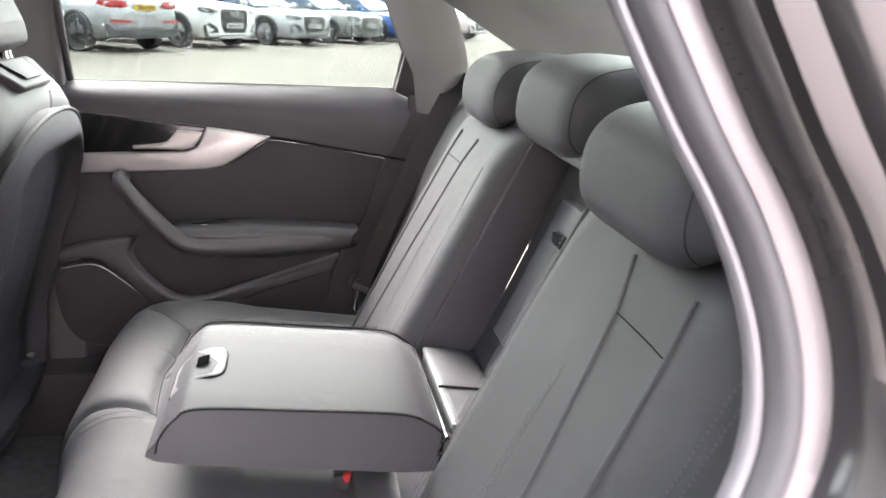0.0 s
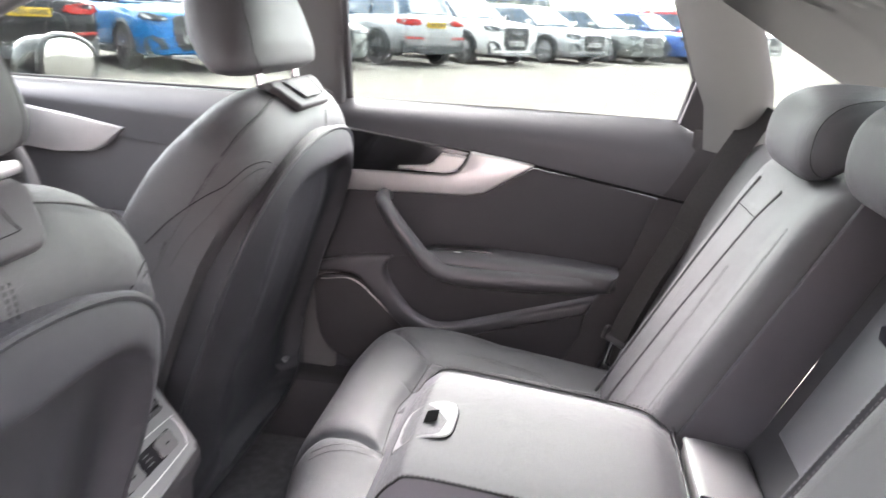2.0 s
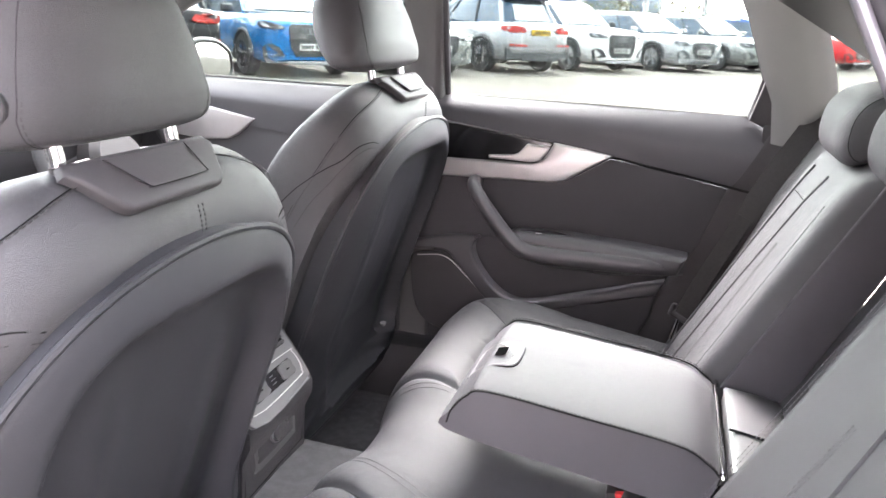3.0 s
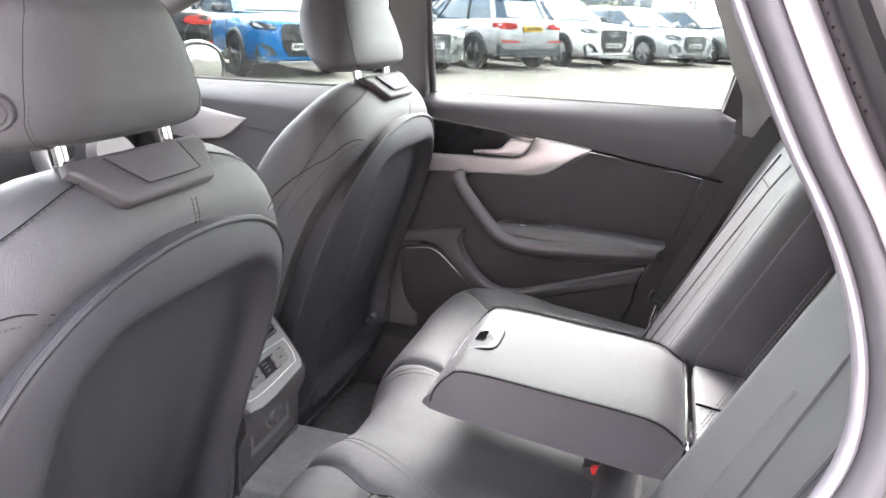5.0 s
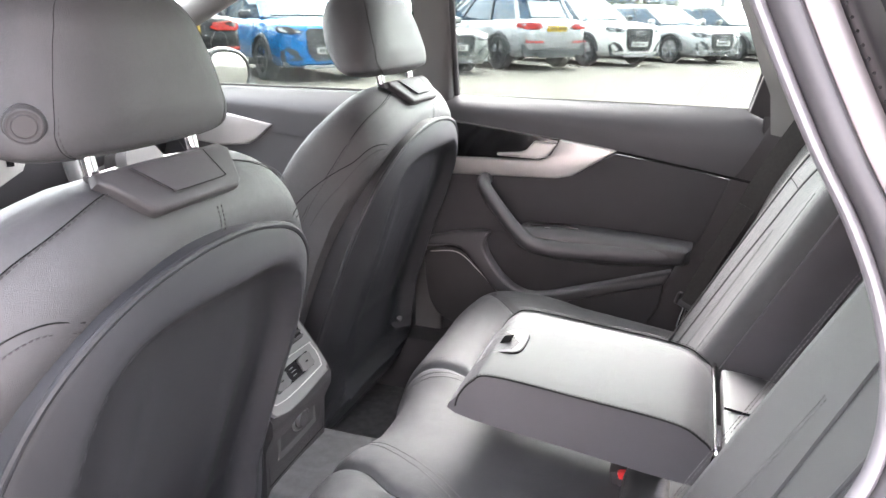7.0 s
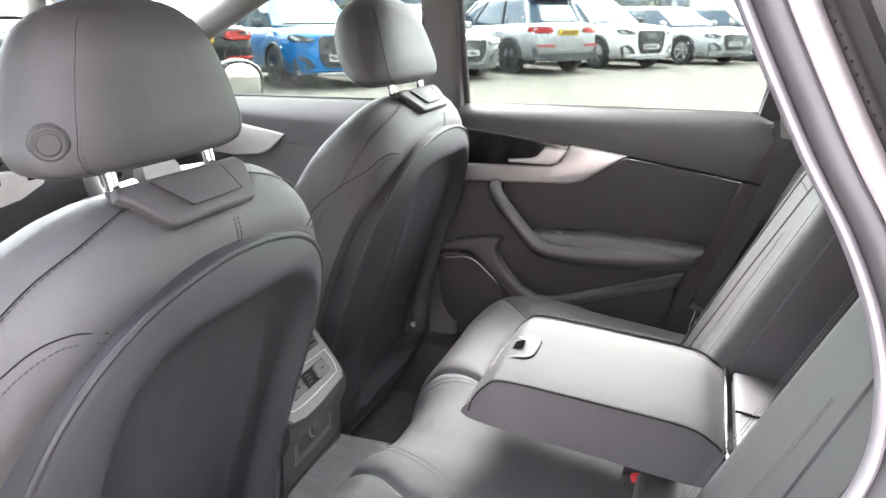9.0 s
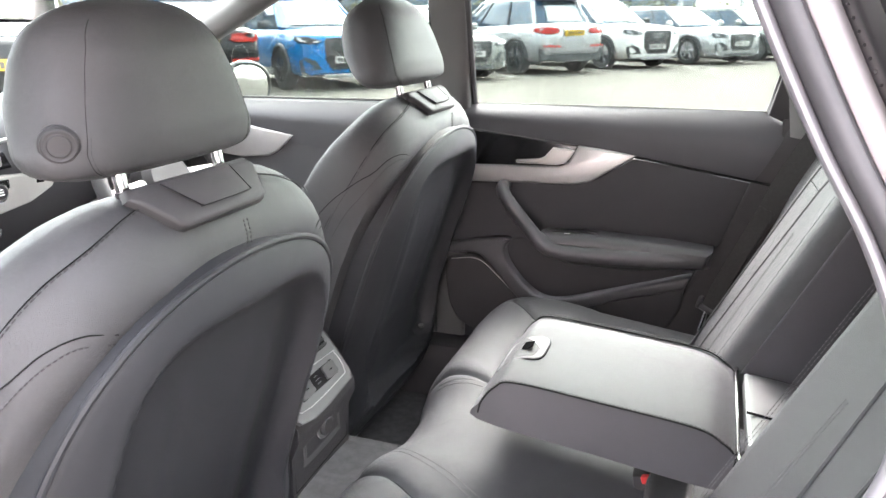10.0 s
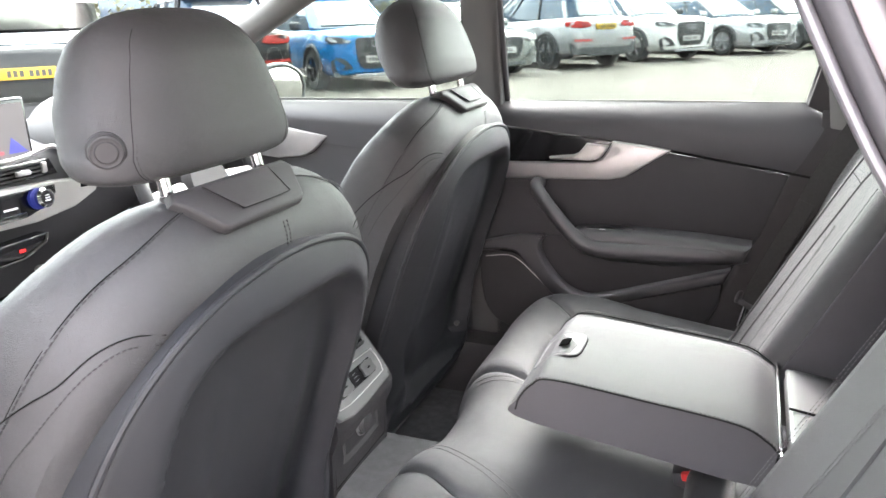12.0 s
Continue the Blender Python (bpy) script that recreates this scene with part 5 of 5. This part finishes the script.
# raindrops on the far windows
RAIN = bpy.data.materials.new("water_drop")
RAIN.use_nodes = True
rb = RAIN.node_tree.nodes["Principled BSDF"]
rb.inputs["Transmission Weight"].default_value, rb.inputs["Roughness"].default_value, rb.inputs["IOR"].default_value = 1.0, 0.02, 1.33
rng = random.Random(7)
for name, x0, x1, count in (("raindrops", -0.56, 0.03, 900), ("raindrops", -1.35, -0.67, 900)):
    bm = bmesh.new()
    for _ in range(count):
        x, z = rng.uniform(x0, x1), 0.985 + 0.2 * rng.random() ** 1.3
        if rng.random() < 0.45:
            z = 1.03 + rng.gauss(0, 0.02)
        y = 0.70 - 0.30 * (z - 0.97) + 0.005
        r = rng.uniform(0.0005, 0.0013)
        bmesh.ops.create_icosphere(bm, subdivisions=1, radius=r, matrix=Matrix.Translation((x, y, z)))
    ob = part(name, bm, RAIN)
    ob.visible_shadow = False
    tagged(ob, "tiny raindrops clinging to the side window", "raindrops", kind="stuff")

# ---- outside ----
GZ = 0.1  # height of the ground below the car
GROUND = mat("pale_worn_asphalt", (0.105, 0.096, 0.085), 0.95, spec=0.06, vary=0.2, scale=0.35, bump=0.5, grain=90)
bm = bmesh.new()
rings(bm, [[Vector((x, y, GZ)) for y in (-400, -40, -10, 0, 10, 40, 400)] for x in (-400, -40, -10, 0, 10, 40, 400)], closed=False, caps=(False, False))
tagged(part("ground", bm, GROUND, smooth=False), "pale worn asphalt of a car park", "ground", kind="structure")


# ---- parked cars ----
def paint(name, color, metal=0.0, spec=0.3):
    return mat(name, color, 0.25, metal=metal, spec=spec, vary=0.05, scale=2.0, coat=0.15)


# the blue base stands in for sky reflected in the windows
DGLASS = mat("dark_glass_sky_blue", (0.022, 0.045, 0.075), 0.06, vary=0.1, scale=2, coat=0.5)
TYRE = mat("tyre_rubber", (0.02, 0.02, 0.02), 0.85, vary=0.2, scale=20)
ALLOY = mat("silver_alloy", (0.25, 0.25, 0.26), 0.3, metal=0.8, vary=0.05)
BLACKALLOY = mat("black_alloy", (0.02, 0.02, 0.022), 0.3, metal=0.3, vary=0.05)
CLAD = mat("dark_bumper_plastic", (0.03, 0.03, 0.032), 0.6, vary=0.1, scale=6)
REDLENS = mat("red_lamp_lens", (0.3, 0.02, 0.014), 0.3, spec=0.2, vary=0.05, coat=0.1)
LENS = mat("clear_lamp_lens", (0.3, 0.31, 0.32), 0.12, metal=0.3, vary=0.05, coat=0.6)
YPLATE = mat("yellow_number_plate", (0.4, 0.25, 0.005), 0.5, vary=0.03)
WPLATE = mat("white_number_plate", (0.36, 0.36, 0.35), 0.5, vary=0.03)
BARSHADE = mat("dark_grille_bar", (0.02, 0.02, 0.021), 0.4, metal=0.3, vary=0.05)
# pale metallic base stands in for bright sky mirrored in the screens
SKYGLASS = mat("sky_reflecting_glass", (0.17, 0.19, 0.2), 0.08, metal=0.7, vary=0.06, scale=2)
BARK = mat("plate_bars", (0.02, 0.02, 0.02), 0.5, vary=0.03)


def parked_car(label, paint_mat, m, suv=True, rim=ALLOY, front_plate=WPLATE, grille=BARK):
    """A car along +x, nose at +x, wheels on z = 0, then set at the pose m."""
    H = 1.58 if suv else 1.43
    L2, W = (2.15, 0.9) if suv else (2.3, 0.91)
    belt, hoodz = (1.02, 0.98) if suv else (0.94, 0.86)
    zb = 0.24 if suv else 0.18
    wr = 0.345 if suv else 0.33
    ax = 1.3 if suv else 1.4
    car = thing("parked_car", (0, 0, 0), label, "car", "parked cars")
    st = [(-L2, 0.52, belt - 0.22), (-L2 + 0.03, 0.44, belt - 0.06), (-L2 + 0.1, 0.38, belt), (-L2 + 0.26, zb + 0.05, belt + 0.02), (-1.35, zb, belt + 0.02), (-0.4, zb, belt), (0.6, zb, belt - 0.01), (1.0, zb, lerp(belt, hoodz, 0.5)), (1.5, zb, hoodz), (L2 - 0.3, zb, hoodz - 0.03), (L2 - 0.16, zb + 0.01, hoodz - 0.06), (L2 - 0.06, zb + 0.03, hoodz - 0.1), (L2, 0.3, hoodz - 0.16)]
    wid = [0.7, 0.8, 0.86, 0.89, 0.9, 0.9, 0.9, 0.9, 0.895, 0.885, 0.86, 0.78, 0.58]
    nose = lambda u: L2 - steps(abs(u), [(0.45, 0.0), (0.58, 0.01), (0.78, 0.07), (0.86, 0.17), (0.885, 0.31)])
    tail = lambda u: -L2 + steps(abs(u), [(0.6, 0.0), (0.7, 0.01), (0.8, 0.04), (0.86, 0.11), (0.89, 0.27)])
    bm = bmesh.new()
    loops = []
    for (x, lo, hi), w in zip(st, wid):
        half = [(0.0, lo), (w * 0.86, lo), (w * 0.97, lo + 0.1), (w, lerp(lo, hi, 0.45)), (w * 0.985, lerp(lo, hi, 0.72)), (w * 0.94, hi - 0.05), (w * 0.86, hi - 0.005), (w * 0.4, hi + 0.02), (0.0, hi + 0.025)]
        loops.append([Vector((x, y, z)) for y, z in half] + [Vector((x, -y, z)) for y, z in reversed(half[1:-1])])
    rings(bm, loops)
    body = part("body", bm, paint_mat, car, sharp=50)
    # glasshouse with roof and pillars
    base = [(1.05, 0.62), (0.98, 0.74), (0.2, 0.8), (-0.9, 0.79), (-1.75 if suv else -1.55, 0.72), (-1.88 if suv else -1.75, 0.5)]
    top = [(0.32, 0.5), (0.22, 0.57), (-0.2, 0.6), (-0.8, 0.59), (-1.45 if suv else -1.05, 0.55), (-1.55 if suv else -1.15, 0.42)]

    def ring2(pts, z, k=1.0):
        return [Vector((x, y * k, z)) for x, y in pts] + [Vector((x, -y * k, z)) for x, y in reversed(pts)]

    mid = [(lerp(a[0], b[0], 0.9), lerp(a[1], b[1], 0.82)) for a, b in zip(base, top)]
    bm = bmesh.new()
    rings(bm, [ring2(base, belt - 0.03), ring2(base, belt + 0.01), ring2(mid, H - 0.08)], caps=(True, True))
    part("glasshouse", bm, DGLASS, car, "dark reflecting car glass", sharp=25)
    bm = bmesh.new()
    rings(bm, [ring2(mid, H - 0.1, 1.012), ring2(mid, H - 0.065, 1.01), ring2(top, H - 0.02), [v * 1.0 for v in ring2([(lerp(x, -0.6, 0.25), y * 0.75) for x, y in top], H)]])
    part("roof", bm, paint_mat, car, sharp=60)
    for sg in (-1, 1):
        for i, wdt in ((1, 0.035), (2, 0.02), (3, 0.03), (4, 0.05)):
            a, b = base[i], mid[i]
            part("pillar", tube([(a[0], sg * a[1] * 1.005, belt), (b[0], sg * b[1] * 1.01, H - 0.08)], wdt, 6), CLAD if i in (2, 3) else paint_mat, car)
        # door shut lines and handles
        for x in (0.85, -0.15, -1.05):
            part("shut_line", tube([(x, sg * 0.893, zb + 0.14), (x + 0.03, sg * 0.904, 0.62), (x, sg * 0.86, belt - 0.04)], 0.006, 5), BARK, body)
        for x in (0.05, -0.9):
            part("door_handle", box(x, sg * 0.895, belt - 0.16, 0.2, 0.03, 0.03, 0.01), paint_mat, body)
        part("sill_cladding", box(0, sg * 0.86, zb + 0.05, 2.1, 0.1, 0.12, 0.03), CLAD if suv else paint_mat, body)
        mir = part("side_mirror", box(0.82, sg * 0.99, belt + 0.06, 0.12, 0.2, 0.13, 0.04, seg=3), paint_mat if not suv else CLAD, car)
        for x in (ax, -ax):
            lathe = [(wr * 0.62, 0.72), (wr * 0.95, 0.72), (wr, 0.75), (wr, 0.9), (wr * 0.95, 0.925), (wr * 0.7, 0.925), (wr * 0.66, 0.9)]
            bm = bmesh.new()
            rings(bm, [[Vector((x + r * math.cos(k / 28 * math.tau), sg * (y - 0.012), wr + r * math.sin(k / 28 * math.tau))) for k in range(28)] for r, y in lathe], caps=(False, False))
            w = part("wheel", bm, TYRE, car, "black tyre on its rim")
            bm = disc((x, sg * 0.84, wr), (0, sg, 0), wr * 0.68, 0.02, 28)
            part("wheel_well", bm, CLAD, w)
            bm = tube([(x + wr * 0.66 * math.cos(k / 28 * math.tau), sg * 0.898, wr + wr * 0.66 * math.sin(k / 28 * math.tau)) for k in range(28)], 0.014, 6, closed=True, up=(0, 1, 0))
            for q in range(5):
                for off in (-0.13, 0.13):
                    a = q / 5 * math.tau + 0.3
                    tube([(x + 0.04 * math.cos(a), sg * 0.893, wr + 0.04 * math.sin(a)), (x + wr * 0.65 * math.cos(a + off), sg * 0.9, wr + wr * 0.65 * math.sin(a + off))], 0.017, 6, bm=bm)
            disc((x, sg * 0.87, wr), (0, sg, 0), 0.06, 0.03, 14, bm=bm)
            part("rim", bm, rim, w)
            arch = [(x + (wr + 0.05) * math.cos(a / 16 * math.pi), sg * 0.89, wr + (wr + 0.05) * math.sin(a / 16 * math.pi)) for a in range(17)]
            part("wheel_arch", tube(arch, 0.045, 8, up=(0, 1, 0)), CLAD, body)
        # lamps
        def front_at(u, v, e, sg=sg):
            return Vector((nose(u) - 0.3 * max(0.0, v - hoodz + 0.2) + e + 0.018, sg * u, v))

        def rear_at(u, v, e, sg=sg):
            return Vector((tail(u) + 0.2 * max(0.0, v - belt + 0.14) - e - 0.02, sg * u, v))

        hz = hoodz - 0.17
        hl = part("headlight", slab([(0.5, hz + 0.005), (0.62, hz + 0.05), (0.74, hz + 0.075), (0.86, hz + 0.085), (0.875, hz + 0.03), (0.84, hz - 0.02), (0.7, hz - 0.035), (0.53, hz - 0.035)], front_at, 0.02, 0.006), CLAD, car, "clear headlight in a dark housing")
        part("lens", slab([(0.53, hz), (0.63, hz + 0.035), (0.85, hz + 0.07), (0.85, hz + 0.02), (0.8, hz - 0.01), (0.55, hz - 0.022)], lambda u, v, e: front_at(u, v, e + 0.019), 0.006, 0.002), LENS, hl)
        part("air_intake", slab([(0.5, 0.36), (0.6, 0.5), (0.74, 0.56), (0.84, 0.5), (0.83, 0.34)], front_at, 0.016, 0.005), CLAD, car)
        part("bonnet_crease", tube([(1.05, sg * 0.66, lerp(belt, hoodz, 0.6) + 0.014), (L2 - 0.25, sg * 0.56, hoodz - 0.028)], 0.008, 5), paint_mat, body)
        tz = belt - (0.13 if suv else 0.17)
        tl = part("tail_light", slab([(0.4, tz - 0.02), (0.46, tz + 0.065), (0.7, tz + 0.085), (0.88, tz + 0.07), (0.89, tz - 0.01), (0.8, tz - 0.05), (0.5, tz - 0.05)], rear_at, 0.022, 0.008), REDLENS, car, "red tail light")
        part("lamp_bar", slab([(0.46, tz - 0.02), (0.48, tz - 0.005), (0.85, tz + 0.005), (0.85, tz - 0.012)], lambda u, v, e: rear_at(u, v, e + 0.021), 0.004, 0.001), REDLENS, tl)
        part("rear_reflector", slab([(0.4, 0.565), (0.82, 0.575), (0.82, 0.615), (0.4, 0.605)], lambda u, v, e: rear_at(u, v, e + 0.05), 0.012, 0.003), REDLENS, car)
        part("roof_rail", tube([(0.15, sg * 0.57, H - 0.03), (-0.3, sg * 0.585, H + 0.025), (-1.0, sg * 0.575, H + 0.02), (-1.3 if suv else -1.05, sg * 0.55, H - 0.03)], 0.016, 6), CLAD if suv else paint_mat, car)
    # grille, bumpers and plates
    zt, zl = hoodz - 0.13, 0.36
    shape = [(-0.42, zt - 0.04), (-0.38, zt), (0.38, zt), (0.42, zt - 0.04), (0.4, zl + 0.14), (0.3, zl), (-0.3, zl), (-0.4, zl + 0.14)]
    face = lambda u, v, e: Vector((nose(u) - 0.25 * max(0.0, v - hoodz + 0.18) + e, u, v))
    g = part("grille", slab(shape, face, 0.014, 0.004), grille, car, "wide slatted grille")
    part("grille_frame", tube([face(u, v, 0.014) for u, v in shape], 0.012, 6, closed=True, up=(1, 0, 0)), BARK, g)
    for k in range(6):
        v = lerp(zl + 0.05, zt - 0.05, k / 5)
        part("grille_bar", tube([face(-0.37, v, 0.016), face(0.0, v, 0.016), face(0.37, v, 0.016)], 0.008, 5), BARSHADE, g)
    for k in range(4):
        part("badge_ring", tube([face(-0.105 + 0.07 * k + 0.045 * math.cos(a / 16 * math.tau), zt - 0.1 + 0.045 * math.sin(a / 16 * math.tau), 0.03) for a in range(16)], 0.008, 5, closed=True, up=(1, 0, 0)), ALLOY, g)
    part("front_bumper", slab([(-0.8, 0.24), (0.8, 0.24), (0.82, 0.33), (-0.82, 0.33)], face, 0.02, 0.006), CLAD if suv else paint_mat, car)
    part("skid_plate", slab([(-0.5, 0.22), (0.5, 0.22), (0.46, 0.28), (-0.46, 0.28)], lambda u, v, e: face(u, v, e + 0.02), 0.012, 0.004), ALLOY if suv else CLAD, car)
    back = lambda u, v, e: Vector((tail(u) - e, u, v))
    part("rear_bumper", slab([(-0.84, 0.3), (0.84, 0.3), (0.86, 0.54), (-0.86, 0.54)], back, 0.045, 0.012), CLAD if suv else paint_mat, car)
    part("diffuser", slab([(-0.5, 0.27), (0.5, 0.27), (0.55, 0.4), (-0.55, 0.4)], lambda u, v, e: back(u, v, e + 0.044), 0.014, 0.004), CLAD, car)
    part("tailgate_crease", tube([back(-0.7, belt - 0.3, 0.0), back(0.0, belt - 0.31, 0.004), back(0.7, belt - 0.3, 0.0)], 0.01, 5), paint_mat, body)
    p = part("number_plate", slab([(-0.26, 0.45), (0.26, 0.45), (0.26, 0.561), (-0.26, 0.561)], lambda u, v, e: face(u, v, e + 0.026), 0.01, 0.002), front_plate, car, "white front number plate")
    for y in (-0.2, -0.145, -0.09, -0.035, 0.05, 0.105, 0.16):
        part("plate_bar", box(L2 + 0.037, y, 0.505, 0.002, 0.035, 0.062), BARK, p)
    zr = belt - 0.17 if suv else belt - 0.22
    p = part("number_plate", box(-L2 - 0.022, 0, zr, 0.03, 0.52, 0.111, 0.003), YPLATE, car, "yellow rear number plate")
    for y in (-0.2, -0.145, -0.09, -0.035, 0.05, 0.105, 0.16):
        part("plate_bar", box(-L2 - 0.038, y, zr, 0.002, 0.035, 0.062), BARK, p)
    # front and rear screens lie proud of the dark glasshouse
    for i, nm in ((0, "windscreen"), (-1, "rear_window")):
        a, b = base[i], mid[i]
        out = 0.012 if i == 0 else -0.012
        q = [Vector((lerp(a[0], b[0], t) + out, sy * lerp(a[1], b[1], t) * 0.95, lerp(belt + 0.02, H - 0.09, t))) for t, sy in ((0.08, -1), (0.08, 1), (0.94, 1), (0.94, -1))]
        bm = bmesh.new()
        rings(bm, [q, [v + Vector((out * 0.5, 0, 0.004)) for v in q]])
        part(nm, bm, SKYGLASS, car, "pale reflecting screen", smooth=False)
    if suv:
        part("roof_spoiler", box(-1.58, 0, H - 0.06, 0.25, 1.1, 0.04, 0.015), CLAD, car)
        part("rear_wiper", tube([(-1.86, 0.0, belt + 0.06), (-1.8, 0.3, belt + 0.1)], 0.012, 6), CLAD, car)
    car.matrix_basis = m
    return car


def heading(px, py, reverse=False):
    """The pose of a car whose wheel nearest the lane stands at px, py; the row's cars lie parallel."""
    lat, nose = Vector((0.62, 0.785, 0)), Vector((0.785, -0.62, 0))
    d = -nose if reverse else nose
    return d, Vector((px, py, 0)) + lat * 0.8, math.degrees(math.atan2(d.y, d.x))


def park(label, paint_mat, px, py, reverse=False, suv=True, **kw):
    d, axle, yaw = heading(px, py, reverse)
    ax = 1.3 if suv else 1.4
    c = axle - d * ax if not reverse else axle + d * ax
    return parked_car(label, paint_mat, pose(c.x, c.y, GZ, 0, 0, yaw), suv, **kw)


P_BLUE, P_WHITE, P_SILVER = paint("bright_blue_paint", (0.001, 0.11, 0.3)), paint("white_paint", (0.55, 0.55, 0.54)), paint("silver_paint", (0.33, 0.335, 0.345), 0.3)
P_DARK, P_GREY, P_RED, P_NAVY = paint("black_paint", (0.012, 0.012, 0.013), spec=0.15), paint("grey_green_paint", (0.2, 0.208, 0.2), 0.3), paint("red_paint", (0.5, 0.015, 0.015)), paint("navy_paint", (0.03, 0.08, 0.25))
park("black SUV seen from behind with red lamps and a yellow plate", P_DARK, -8.19, 8.0, reverse=True)
park("bright blue compact SUV with a dark grille", P_BLUE, -7.09, 10.4, rim=BLACKALLOY)
park("grey hatchback with a dark honeycomb grille", P_GREY, -5.67, 12.7, suv=False)
park("pale silver SUV parked tail outward with a yellow plate", P_SILVER, -4.16, 14.96, reverse=True, rim=BLACKALLOY)
park("white compact SUV with a slatted grille", P_WHITE, -2.64, 17.17)
park("silver saloon with five-spoke wheels", P_SILVER, -0.82, 19.41, suv=False)
park("grey saloon beside the silver one", P_GREY, 0.86, 21.56, suv=False)
park("navy blue hatchback in the row", P_NAVY, 2.51, 23.66, suv=False)
park("red hatchback at the end of the row", P_RED, 4.1, 25.76)
park("white SUV far along the row", P_WHITE, 5.75, 27.86)
parked_car("dark grey saloon ahead, its tail with a yellow plate", paint("dark_grey_paint", (0.014, 0.015, 0.015), spec=0.1), pose(-8.54, 5.85, GZ, 0, 0, 141.7), suv=False)
parked_car("white SUV parked beyond the dark saloon", P_WHITE, pose(-11.51, 6.86, GZ, 0, 0, 141.7))


# ---- painted bay lines, and what closes the car park behind the row ----
LINEW = mat("worn_white_line", (0.16, 0.16, 0.155), 0.8, vary=0.3, scale=3)
NOSE, ALONG = Vector((0.785, -0.62, 0)), Vector((0.62, 0.785, 0))
for k in range(11):
    c = Vector((-8.77, 8.46, GZ)) + ALONG * (2.65 * k + 2.05)
    loop = [c + NOSE * p + ALONG * q + Vector((0, 0, 0.004)) for p, q in ((0.9, -0.05), (0.9, 0.05), (-4.0, 0.05), (-4.0, -0.05))]
    bm = bmesh.new()
    bm.faces.new([bm.verts.new(v) for v in loop])
    tagged(part("bay_line", bm, LINEW, smooth=False), "worn white painted parking bay line", "road marking", "bay lines", kind="structure")

HEDGE = mat("yellow_green_leaves", (0.07, 0.065, 0.02), 0.7, vary=0.5, scale=1.5)
POST = mat("white_painted_steel", (0.36, 0.36, 0.36), 0.5, vary=0.05, scale=3)
rng = random.Random(11)
HB = Vector((-8.77, 8.46, GZ)) - NOSE * 11.0


def hedge():
    """A long unclipped hedge of many small leaves."""
    bm = bmesh.new()
    for _ in range(9000):
        s = rng.uniform(-14, 42)
        top = 2.1 + 0.7 * math.sin(s * 0.9) + 0.5 * math.sin(s * 2.3 + 1)
        z = top * rng.random() ** 0.7
        c = HB + ALONG * s - NOSE * rng.uniform(0, 1.6) + Vector((0, 0, z + 0.1))
        r = rng.uniform(0.05, 0.13)
        a = Vector((rng.gauss(0, 1), rng.gauss(0, 1), rng.gauss(0, 1))).normalized()
        b = a.orthogonal().normalized()
        bm.faces.new([bm.verts.new(c + v) for v in (a * r, b * r * 0.5, -a * r, -b * r * 0.5)])
    return bm


tagged(part("hedge", hedge(), HEDGE, smooth=False), "yellow-green unclipped hedge behind the parked row", "hedge", kind="stuff")
for k in range(14):
    base = HB + ALONG * (-12 + 4.0 * k) + NOSE * 0.8
    p = thing("lamp_post", base, "white steel post behind the parked cars", "post", "white posts")
    part("shaft", tube([base, base + Vector((0, 0, 5))], 0.11, 10), POST, p)
    part("foot_plate", box(base.x, base.y, GZ + 0.02, 0.36, 0.36, 0.04, 0.01), POST, p)
# low pale building far behind
BW = mat("pale_rendered_wall", (0.3, 0.3, 0.29), 0.85, vary=0.08, scale=0.6, bump=0.3, grain=30)
bc = HB - NOSE * 22 + ALONG * 10
hall = thing("building", (bc.x, bc.y, GZ), "pale low showroom building with dark windows", "building")
rot = Matrix.Rotation(math.atan2(ALONG.y, ALONG.x), 4, "Z")
part("wall", box(bc.x, bc.y, 3.55, 70, 12, 7, 0.05, m=rot), BW, hall)
part("roof", box(bc.x, bc.y, 7.15, 71, 13, 0.3, 0.05, m=rot), CLAD, hall)
for k in range(16):
    q = bc + NOSE * 6.02 + ALONG * (-33 + 4.4 * k)
    part("window", box(q.x, q.y, 2.2, 3.2, 0.12, 2.6, 0.02, m=rot), DGLASS, hall)

# plain unseen wall on the near side, beyond the open door, added to shape light
# pinkish so that it bounces a warm fill into the cabin
WALLP = mat("pinkish_bounce_wall", (0.29, 0.258, 0.256), 0.9, vary=0.1, scale=0.8, bump=0.4, grain=40)
tagged(part("wall_south", box(0, -7.5, 2.5, 60, 0.3, 4.9, 0.02), WALLP), "unseen plain pinkish wall beside the car, added to shape the light", "wall", kind="structure")
# second unseen wall, added to keep low sky off the head restraints
tagged(part("wall_east", box(7.0, -2.5, 2.5, 0.3, 9.6, 4.9, 0.02), WALLP), "unseen plain pinkish wall behind the car, added to block low sky", "wall", kind="structure")
